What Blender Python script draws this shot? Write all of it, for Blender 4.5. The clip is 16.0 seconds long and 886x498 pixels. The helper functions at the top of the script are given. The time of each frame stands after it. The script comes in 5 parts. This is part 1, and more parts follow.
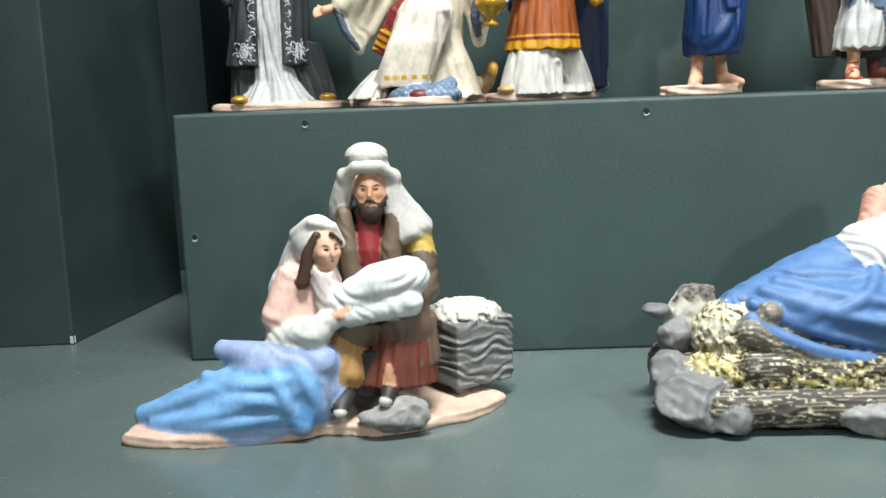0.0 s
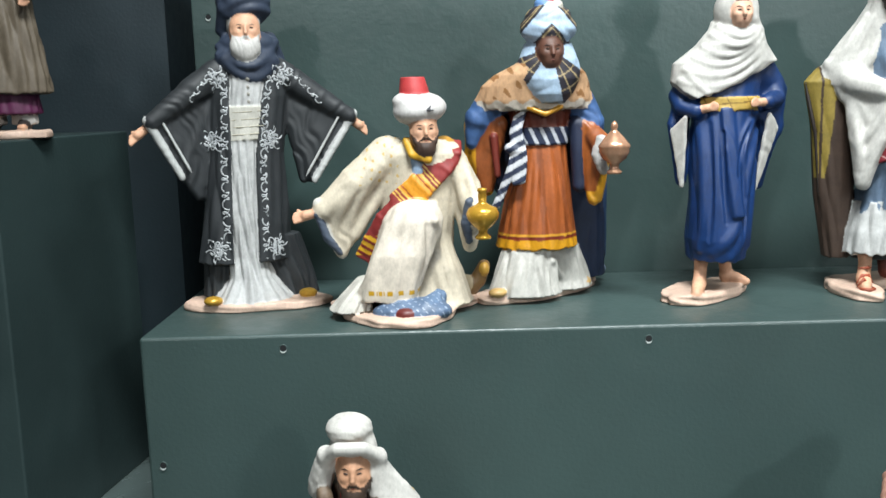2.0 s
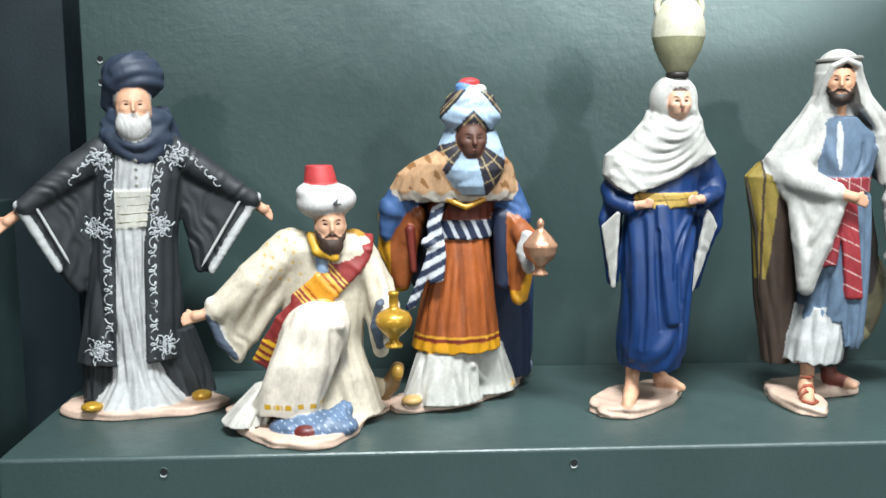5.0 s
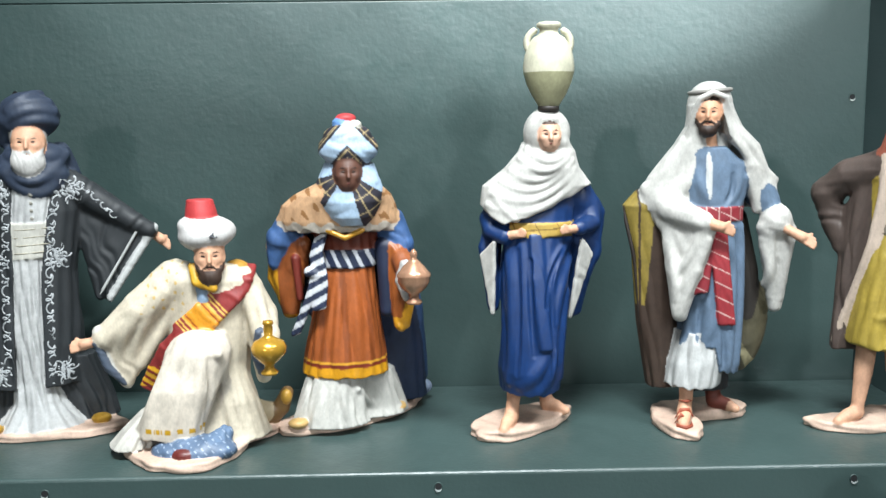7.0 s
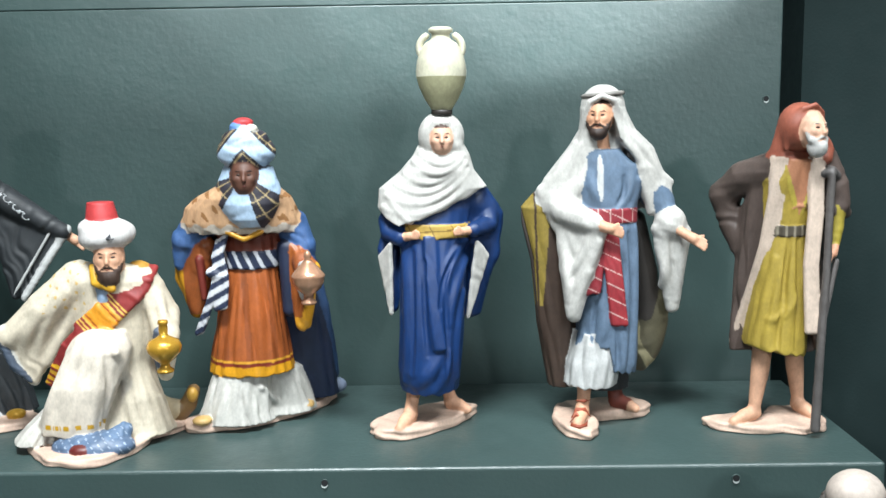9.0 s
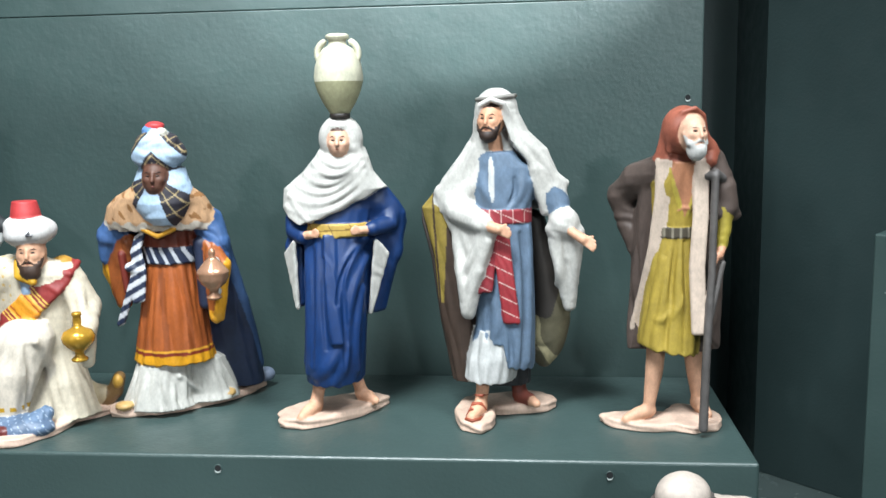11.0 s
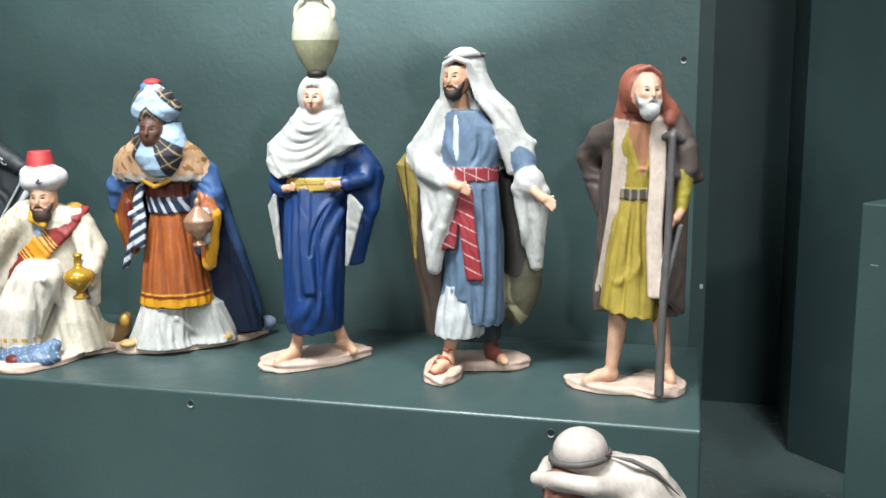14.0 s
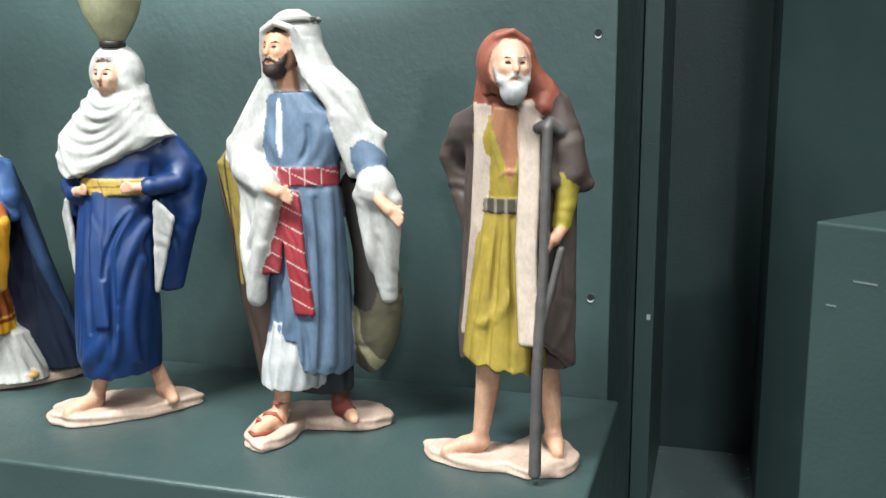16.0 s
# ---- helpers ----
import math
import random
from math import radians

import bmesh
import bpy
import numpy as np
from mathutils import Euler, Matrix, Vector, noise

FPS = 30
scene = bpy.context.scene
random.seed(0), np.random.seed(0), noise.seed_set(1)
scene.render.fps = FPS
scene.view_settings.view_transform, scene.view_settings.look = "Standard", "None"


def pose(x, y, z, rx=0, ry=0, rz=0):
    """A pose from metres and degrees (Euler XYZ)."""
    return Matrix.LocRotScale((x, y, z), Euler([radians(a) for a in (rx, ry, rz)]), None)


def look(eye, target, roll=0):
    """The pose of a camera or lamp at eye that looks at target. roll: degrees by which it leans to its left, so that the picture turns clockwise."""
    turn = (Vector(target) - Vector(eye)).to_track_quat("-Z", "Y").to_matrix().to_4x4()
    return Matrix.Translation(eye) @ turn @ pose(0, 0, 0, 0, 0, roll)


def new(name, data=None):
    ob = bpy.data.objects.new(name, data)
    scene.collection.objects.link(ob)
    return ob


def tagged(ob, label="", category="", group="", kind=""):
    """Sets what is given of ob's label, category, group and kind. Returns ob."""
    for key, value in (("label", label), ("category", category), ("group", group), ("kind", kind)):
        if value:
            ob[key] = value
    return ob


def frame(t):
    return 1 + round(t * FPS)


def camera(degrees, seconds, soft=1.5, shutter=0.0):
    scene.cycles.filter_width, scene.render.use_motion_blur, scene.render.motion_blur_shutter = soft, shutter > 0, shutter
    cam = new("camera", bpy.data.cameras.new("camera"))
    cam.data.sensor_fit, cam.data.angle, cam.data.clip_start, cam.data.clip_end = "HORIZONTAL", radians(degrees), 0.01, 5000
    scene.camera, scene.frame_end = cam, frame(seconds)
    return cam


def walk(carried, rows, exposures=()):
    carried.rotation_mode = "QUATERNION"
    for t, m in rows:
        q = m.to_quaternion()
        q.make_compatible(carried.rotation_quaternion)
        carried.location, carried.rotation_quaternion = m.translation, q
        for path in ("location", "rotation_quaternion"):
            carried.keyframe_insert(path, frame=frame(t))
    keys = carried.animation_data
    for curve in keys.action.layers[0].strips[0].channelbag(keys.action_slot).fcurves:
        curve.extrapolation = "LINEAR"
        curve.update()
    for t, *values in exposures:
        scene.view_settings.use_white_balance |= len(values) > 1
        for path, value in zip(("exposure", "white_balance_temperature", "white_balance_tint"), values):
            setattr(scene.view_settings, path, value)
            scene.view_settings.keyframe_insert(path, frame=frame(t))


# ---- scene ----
cam = camera(50.9, 16.0)
PATH = [
    (0, (0.272, -0.874, 0.246), (0.221, 1.099, -0.077), -2.1),
    (0.5, (0.27, -0.865, 0.273), (0.232, 1.112, -0.024), -2.0),
    (1, (0.264, -0.867, 0.323), (0.237, 1.114, 0.045), -2.0),
    (1.5, (0.264, -0.832, 0.391), (0.245, 1.146, 0.093), -1.8),
    (2, (0.27, -0.784, 0.436), (0.26, 1.19, 0.117), -1.6),
    (2.5, (0.234, -0.672, 0.436), (0.246, 1.304, 0.126), -1.8),
    (3, (0.236, -0.643, 0.459), (0.372, 1.331, 0.172), -1.3),
    (3.5, (0.27, -0.671, 0.481), (0.396, 1.303, 0.185), -0.4),
    (6, (0.336, -0.699, 0.504), (0.422, 1.28, 0.235), -0.4),
    (6.5, (0.396, -0.708, 0.517), (0.463, 1.272, 0.242), -0.5),
    (7, (0.435, -0.722, 0.521), (0.471, 1.259, 0.245), -0.7),
    (7.5, (0.446, -0.726, 0.521), (0.459, 1.255, 0.252), -0.9),
    (8, (0.477, -0.737, 0.524), (0.467, 1.243, 0.248), -1.0),
    (8.5, (0.528, -0.744, 0.528), (0.484, 1.237, 0.254), -1.1),
    (9, (0.551, -0.737, 0.523), (0.53, 1.244, 0.247), -0.9),
    (9.5, (0.573, -0.73, 0.523), (0.553, 1.251, 0.244), -0.8),
    (10, (0.613, -0.74, 0.533), (0.555, 1.236, 0.227), -0.8),
    (12.5, (0.819, -0.791, 0.547), (0.425, 1.144, 0.231), -1.9),
    (13, (0.815, -0.81, 0.558), (0.381, 1.114, 0.225), -2.1),
    (13.5, (0.824, -0.8, 0.551), (0.362, 1.117, 0.216), -2.1),
    (14, (0.886, -0.748, 0.523), (0.386, 1.154, 0.163), -0.8),
    (14.5, (0.914, -0.689, 0.481), (0.367, 1.206, 0.152), 0.1),
    (15, (0.949, -0.644, 0.495), (0.357, 1.235, 0.146), -0.1),
    (15.5, (0.977, -0.571, 0.49), (0.343, 1.294, 0.142), -0.5),
    (16, (0.974, -0.512, 0.498), (0.42, 1.379, 0.153), -0.2),
]
walk(cam, [(t, look(eye, target, roll)) for t, eye, target, roll in PATH], [(0.0, -0.31, 6850, 10), (1.2, -0.33, 6750, 10), (2.3, -0.48, 6650, 10), (3.0, -0.42, 6550, 10), (6.0, -0.35, 6550, 10), (13.0, -0.34, 6450, 10), (15.2, -0.27, 6550, 10), (16.0, -0.27, 6600, 10)])


# ---- light: ceiling panel lamps in front of the display, spots on the upper tier ----
world = bpy.data.worlds.new("room_air")
scene.world = world
world.use_nodes = True
world.node_tree.nodes["Background"].inputs[0].default_value = (0.42, 0.56, 0.78, 1)
world.node_tree.nodes["Background"].inputs[1].default_value = 0.035


def area_lamp(name, eye, target, w, h, power, colour, spread):
    lamp = bpy.data.lights.new(name, "AREA")
    lamp.shape, lamp.size, lamp.size_y, lamp.energy, lamp.color, lamp.spread = "RECTANGLE", w, h, power, colour, radians(spread)
    ob = new(name, lamp)
    ob.matrix_world = look(eye, target)
    return ob


def spot_lamp(name, eye, target, degrees, blend, power, colour, soft):
    lamp = bpy.data.lights.new(name, "SPOT")
    lamp.spot_size, lamp.spot_blend, lamp.energy, lamp.color, lamp.shadow_soft_size = radians(degrees), blend, power, colour, soft
    ob = new(name, lamp)
    ob.matrix_world = look(eye, target)
    return ob


LED = (0.90, 0.968, 1.0)
spot_lamp("ceiling_spot_lamp", (-0.55, -2.60, 1.30), (0.44, 0.02, 0.23), 27, 0.8, 74, LED, 0.06)
spot_lamp("ceiling_spot_lamp", (1.60, -2.60, 1.30), (0.55, 0.02, 0.23), 32, 0.8, 125, LED, 0.07)
area_lamp("ceiling_panel_lamp", (0.40, -0.66, 1.60), (0.40, -0.08, 0.10), 0.5, 0.2, 21.0, LED, 95)
# unseen lamp added as fill for the dark right corner and its deck
area_lamp("ceiling_panel_lamp", (1.28, -0.55, 1.62), (1.02, 0.40, 0.05), 0.3, 0.3, 10, LED, 110)
for sx, tx, cone, rise, watt in ((0.05, 0.05, 30, 0.415, 22), (0.20, 0.20, 30, 0.415, 32), (0.35, 0.35, 30, 0.415, 65), (0.50, 0.50, 24, 0.330, 120), (1.05, 0.63, 17, 0.246, 190), (1.20, 0.715, 12, 0.177, 230)):
    spot_lamp("tier_spot_lamp", (sx, -1.3, 1.45), (tx, 0.25, 0.595 + rise), cone, 0.03, watt, LED, 0.02)


# ---- materials ----
def srgb(h):
    c = [int(h[i:i + 2], 16) / 255 for i in (1, 3, 5)]
    return tuple(v / 12.92 if v < 0.04045 else ((v + 0.055) / 1.055) ** 2.4 for v in c)


def material(name):
    m = bpy.data.materials.new(name)
    m.use_nodes = True
    nt = m.node_tree
    b = nt.nodes["Principled BSDF"]

    def node(kind, **inputs):
        n = nt.nodes.new(kind)
        for k, v in inputs.items():
            n.inputs[k.replace("_", " ")].default_value = v
        return n

    return m, nt, b, node


def painted_board(name, colour, rough=0.34, peel=0.00025, stain=0.14, grain=260.0):
    """Rolled satin paint on board: orange-peel relief, faint scuffs and uneven gloss."""
    m, nt, b, node = material(name)
    at = nt.nodes.new("ShaderNodeTexCoord")
    big = node("ShaderNodeTexNoise", Scale=5.0, Detail=5.0, Roughness=0.6)
    fine = node("ShaderNodeTexNoise", Scale=grain, Detail=2.0, Roughness=0.55)
    mid = node("ShaderNodeTexNoise", Scale=48.0, Detail=4.0, Roughness=0.6)
    for n in (big, fine, mid):
        nt.links.new(at.outputs["Object"], n.inputs["Vector"])
    ramp = node("ShaderNodeMapRange", From_Min=0.3, From_Max=0.7, To_Min=1.0 - stain, To_Max=1.0 + stain)
    nt.links.new(big.outputs["Fac"], ramp.inputs["Value"])
    tint = nt.nodes.new("ShaderNodeVectorMath")
    tint.operation = "SCALE"
    tint.inputs[0].default_value = colour
    nt.links.new(ramp.outputs["Result"], tint.inputs["Scale"])
    nt.links.new(tint.outputs[0], b.inputs["Base Color"])
    gl = node("ShaderNodeMapRange", From_Min=0.3, From_Max=0.7, To_Min=rough - 0.05, To_Max=rough + 0.08)
    nt.links.new(mid.outputs["Fac"], gl.inputs["Value"])
    nt.links.new(gl.outputs["Result"], b.inputs["Roughness"])
    bump = node("ShaderNodeBump", Strength=1.0, Distance=peel)
    nt.links.new(fine.outputs["Fac"], bump.inputs["Height"])
    nt.links.new(bump.outputs[0], b.inputs["Normal"])
    return m


def plain(name, colour, rough=0.6, metal=0.0):
    m, nt, b, node = material(name)
    n = node("ShaderNodeTexNoise", Scale=30.0, Detail=4.0)
    r = node("ShaderNodeMapRange", From_Min=0.3, From_Max=0.7, To_Min=0.85, To_Max=1.15)
    tint = nt.nodes.new("ShaderNodeVectorMath")
    tint.operation = "SCALE"
    tint.inputs[0].default_value = colour
    nt.links.new(n.outputs["Fac"], r.inputs["Value"])
    nt.links.new(r.outputs["Result"], tint.inputs["Scale"])
    nt.links.new(tint.outputs[0], b.inputs["Base Color"])
    b.inputs["Roughness"].default_value, b.inputs["Metallic"].default_value = rough, metal
    return m


def figurine_paint():
    """Hand-painted terracotta: the paint is an attribute of the clay; brush grain, wear and gloss come from here."""
    m, nt, b, node = material("painted_terracotta")
    paint = nt.nodes.new("ShaderNodeAttribute")
    paint.attribute_name = "paint"
    gloss = nt.nodes.new("ShaderNodeAttribute")
    gloss.attribute_name = "gloss"
    at = nt.nodes.new("ShaderNodeTexCoord")
    streak = nt.nodes.new("ShaderNodeMapping")
    streak.inputs["Scale"].default_value = (1.0, 1.0, 0.5)
    nt.links.new(at.outputs["Object"], streak.inputs["Vector"])
    brush = node("ShaderNodeTexNoise", Scale=420.0, Detail=4.0, Roughness=0.65)
    nt.links.new(streak.outputs[0], brush.inputs["Vector"])
    blot = node("ShaderNodeTexNoise", Scale=60.0, Detail=4.0, Roughness=0.6)
    nt.links.new(at.outputs["Object"], blot.inputs["Vector"])
    r1 = node("ShaderNodeMapRange", From_Min=0.3, From_Max=0.7, To_Min=0.86, To_Max=1.08)
    r2 = node("ShaderNodeMapRange", From_Min=0.3, From_Max=0.7, To_Min=0.68, To_Max=0.98)
    nt.links.new(brush.outputs["Fac"], r1.inputs["Value"])
    nt.links.new(blot.outputs["Fac"], r2.inputs["Value"])
    mul = nt.nodes.new("ShaderNodeMath")
    mul.operation = "MULTIPLY"
    nt.links.new(r1.outputs["Result"], mul.inputs[0])
    nt.links.new(r2.outputs["Result"], mul.inputs[1])
    tint = nt.nodes.new("ShaderNodeVectorMath")
    tint.operation = "SCALE"
    nt.links.new(paint.outputs["Color"], tint.inputs[0])
    nt.links.new(mul.outputs[0], tint.inputs["Scale"])
    nt.links.new(tint.outputs[0], b.inputs["Base Color"])
    ro = node("ShaderNodeMapRange", From_Min=0.0, From_Max=1.0, To_Min=0.58, To_Max=0.24)
    nt.links.new(gloss.outputs["Fac"], ro.inputs["Value"])
    nt.links.new(ro.outputs["Result"], b.inputs["Roughness"])
    me = node("ShaderNodeMapRange", From_Min=0.75, From_Max=0.95, To_Min=0.0, To_Max=0.5)
    nt.links.new(gloss.outputs["Fac"], me.inputs["Value"])
    nt.links.new(me.outputs["Result"], b.inputs["Metallic"])
    bump = node("ShaderNodeBump", Strength=0.5, Distance=0.00025)
    nt.links.new(brush.outputs["Fac"], bump.inputs["Height"])
    nt.links.new(bump.outputs[0], b.inputs["Normal"])
    return m


GREEN = (0.036, 0.061, 0.058)
M_BOARD = painted_board("green_satin_paint", GREEN, 0.40)
# deck green lightened: some overhead light and sheen is put into the colour
M_DECK = painted_board("brightened_deck_green", (0.086, 0.116, 0.112), 0.22, 0.00015)
M_TIER = painted_board("green_rolled_paint", GREEN, 0.36, 0.00034, 0.14, 150.0)
# the board green darkened twice: shade behind the plinths put into the colour
M_SHADED = painted_board("shaded_green", (0.019, 0.034, 0.042), 0.55)
M_HALF_SHADED = painted_board("half_shaded_green", (0.027, 0.046, 0.046), 0.4)
M_HOLE = plain("hole_shade", (0.006, 0.007, 0.008), 0.9)
M_CHIP = plain("chipped_primer", (0.45, 0.48, 0.47), 0.7)
M_SCUFF = plain("rubbed_paint", (0.16, 0.19, 0.19), 0.6)
M_ROOM = plain("room_paint", (0.16, 0.17, 0.175), 0.8)
M_ROOMFLOOR = plain("room_floor_tile", (0.18, 0.18, 0.18), 0.5)
M_CLAY = figurine_paint()


# ---- structure ----
def mesh_object(name, bm, mat, parent=None, smooth=False):
    me = bpy.data.meshes.new(name)
    bm.normal_update()
    bm.to_mesh(me)
    bm.free()
    if mat:
        me.materials.append(mat)
    if smooth:
        me.polygons.foreach_set("use_smooth", [True] * len(me.polygons))
    ob = new(name, me)
    if parent:
        ob.parent = parent
    return ob


def part(name, bm, mat, parent, label=""):
    return tagged(mesh_object(name, bm, mat, parent), label)


def prism(foot, z0, z1, bevel=0.0, segments=3):
    bm = bmesh.new()
    lower = [bm.verts.new((x, y, z0)) for x, y in foot]
    upper = [bm.verts.new((x, y, z1)) for x, y in foot]
    n = len(foot)
    bm.faces.new(lower[::-1])
    bm.faces.new(upper)
    for i in range(n):
        bm.faces.new((lower[i], lower[(i + 1) % n], upper[(i + 1) % n], upper[i]))
    if bevel:
        bmesh.ops.bevel(bm, geom=bm.edges[:], offset=bevel, segments=segments, profile=0.5, affect="EDGES")
    return bm


def box(x0, x1, y0, y1, z0, z1, bevel=0.0):
    return prism([(x0, y0), (x1, y0), (x1, y1), (x0, y1)], z0, z1, bevel)


def screw_hole(parent, x, y, z):
    """A countersunk hole in a front board, its depth a near-black disc, its rim chipped to the primer."""
    bm = bmesh.new()
    rings = ((0.0036, -0.0003), (0.0032, -0.0009), (0.0026, -0.0005))
    loops = []
    for r, d in rings:
        loops.append([bm.verts.new((x + r * math.cos(a), y + d, z + r * math.sin(a))) for a in [i * math.tau / 16 for i in range(16)]])
    for a, b in zip(loops, loops[1:]):
        for i in range(16):
            bm.faces.new((a[i], a[(i + 1) % 16], b[(i + 1) % 16], b[i]))
    hole = part("screw_hole", bm, M_BOARD, parent)
    # flat disc: the shade inside the hole is put into its colour
    bm = bmesh.new()
    bm.faces.new([bm.verts.new((x + 0.0027 * math.cos(i * math.tau / 16), y - 0.0008, z + 0.0027 * math.sin(i * math.tau / 16))) for i in range(16)])
    part("shade_disc", bm, M_HOLE, hole)
    bm = bmesh.new()
    vs = []
    for i in range(9):
        a = math.pi * (1.15 + 0.7 * i / 8)
        w = 0.0011 * math.sin(math.pi * i / 8) + 0.0001
        vs.append((bm.verts.new((x + 0.0030 * math.cos(a), y - 0.0014, z + 0.0030 * math.sin(a))), bm.verts.new((x + (0.0030 + w) * math.cos(a), y - 0.0014, z + (0.0030 + w) * math.sin(a)))))
    for a, b in zip(vs, vs[1:]):
        bm.faces.new((a[0], a[1], b[1], b[0]))
    part("chip", bm, M_CHIP, hole)


def thing(name, label, category, at=(0, 0, 0), group="", kind=""):
    ob = new(name)
    ob.empty_display_size = 0.05
    ob.location = at
    return tagged(ob, label, category, group, kind)


TOP, TIER = 0.238, 0.667
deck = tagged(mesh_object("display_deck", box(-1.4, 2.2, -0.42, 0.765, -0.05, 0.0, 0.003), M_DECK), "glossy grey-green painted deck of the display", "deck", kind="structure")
tagged(mesh_object("deck_front", box(-1.4, 2.2, -0.40, -0.37, -0.85, -0.051), M_BOARD), "green painted front board under the display deck", "deck front", kind="structure")
tagged(mesh_object("wall_north", box(-1.4, 2.2, 0.766, 0.86, -0.85, 1.75), M_HALF_SHADED), "green painted back wall of the display, shade in its colour", "wall", kind="structure")

low = thing("display_plinth", "low wide grey-green painted display plinth with countersunk screw holes", "plinth")
part("body", box(0.0, 0.905, 0.0, 0.246, 0.0, TOP, 0.0028), M_BOARD, low)
for x, z in ((0.125, 0.226), (0.442, 0.226), (0.782, 0.226), (0.013, 0.122), (0.892, 0.122)):
    screw_hole(low, x, 0.0, z)

tall = thing("display_plinth", "tall wide green display plinth with rolled textured paint", "plinth")
part("body", box(0.0, 0.895, 0.25, 0.762, 0.0, 0.641, 0.0012), M_TIER, tall)
part("top_board", box(-0.001, 0.896, 0.2492, 0.762, 0.6412, TIER, 0.0012), M_TIER, tall)
for x, z in ((0.880, 0.539), (0.879, 0.324), (0.018, 0.552), (0.018, 0.530)):
    screw_hole(tall, x, 0.25, z)

side = thing("display_plinth", "square green painted plinth holding one brown-coated figurine", "plinth")
# whole body in the darkened green, to bring in the shade of its side
part("body", prism([(-0.149, 0.079), (-0.112, 0.345), (-0.40, 0.365), (-0.425, 0.060)], 0.0, 0.408, 0.002), M_HALF_SHADED, side)

for z0, z1, w in ((0.0012, 0.009, 0.0028), (0.398, 0.403, 0.0005)):
    part("chip", prism([(-0.1494, 0.0786), (-0.1494 + w * 0.14, 0.0786 + w), (-0.1478, 0.082), (-0.1494 - w, 0.0783)], z0, z1), M_CHIP, side)

c, s = 0.80, -0.60
right = thing("display_plinth", "empty green painted plinth with scuffed edges", "plinth")
part("body", prism([(1.040, 0.152), (1.040 + 0.28 * c, 0.152 + 0.28 * s), (1.040 + 0.28 * c + 0.26 * 0.6, 0.152 + 0.28 * s + 0.26 * 0.8), (1.040 + 0.26 * 0.6, 0.152 + 0.26 * 0.8)], 0.0, 0.408, 0.002), M_BOARD, right)

for u, z, w in ((0.030, 0.371, 0.016), (0.052, 0.3685, 0.010), (0.012, 0.352, 0.007), (0.100, 0.330, 0.012), (0.075, 0.292, 0.008)):
    x, y = 1.040 + u * c, 0.152 + u * s
    part("scuff", prism([(x, y), (x - 0.0003, y - 0.0004), (x - 0.0003 + w * c, y - 0.0004 + w * s), (x + w * c, y + w * s)], z, z + 0.0011), M_SCUFF, right)

# both side panels carry their shade in a darkened green
tagged(mesh_object("wall_west", prism([(-0.105, 0.514), (-0.105, 0.764), (-1.39, 0.764), (-1.39, 0.45)], 0.001, 1.749), M_SHADED), "green painted tall side panel, shade in its colour", "wall panel", kind="structure")
tagged(mesh_object("wall_east", prism([(1.036, 0.572), (1.60, 0.02), (2.19, 0.02), (2.19, 0.764), (1.036, 0.764)], 0.001, 1.749), M_HALF_SHADED), "green painted tall angled side panel, shade in its colour", "wall panel", kind="structure")

tagged(mesh_object("wall_post", box(0.8962, 0.916, 0.51, 0.764, 0.001, 1.749, 0.001), M_BOARD), "green painted upright board beside the tall plinth", "wall panel", kind="structure")
mesh_object("chip", box(0.9085, 0.9125, 0.5092, 0.5099, 0.243, 0.249), M_CHIP, bpy.data.objects["wall_post"])

# the rest of the room
for name, b in (("floor", (-4, 5, -5, 1.0, -0.90, -0.852)), ("ceiling", (-4, 5, -5, 1.0, 1.752, 1.80)), ("wall_south", (-4, 5, -5.1, -5.002, -0.9, 1.8)), ("wall_room_west", (-4.1, -4.002, -5, 1.0, -0.9, 1.8)), ("wall_room_east", (5.002, 5.1, -5, 1.0, -0.9, 1.8))):
    tagged(mesh_object(name, box(*b), M_ROOMFLOOR if name == "floor" else M_ROOM), "plain grey room surface", name.split("_")[0], kind="structure")


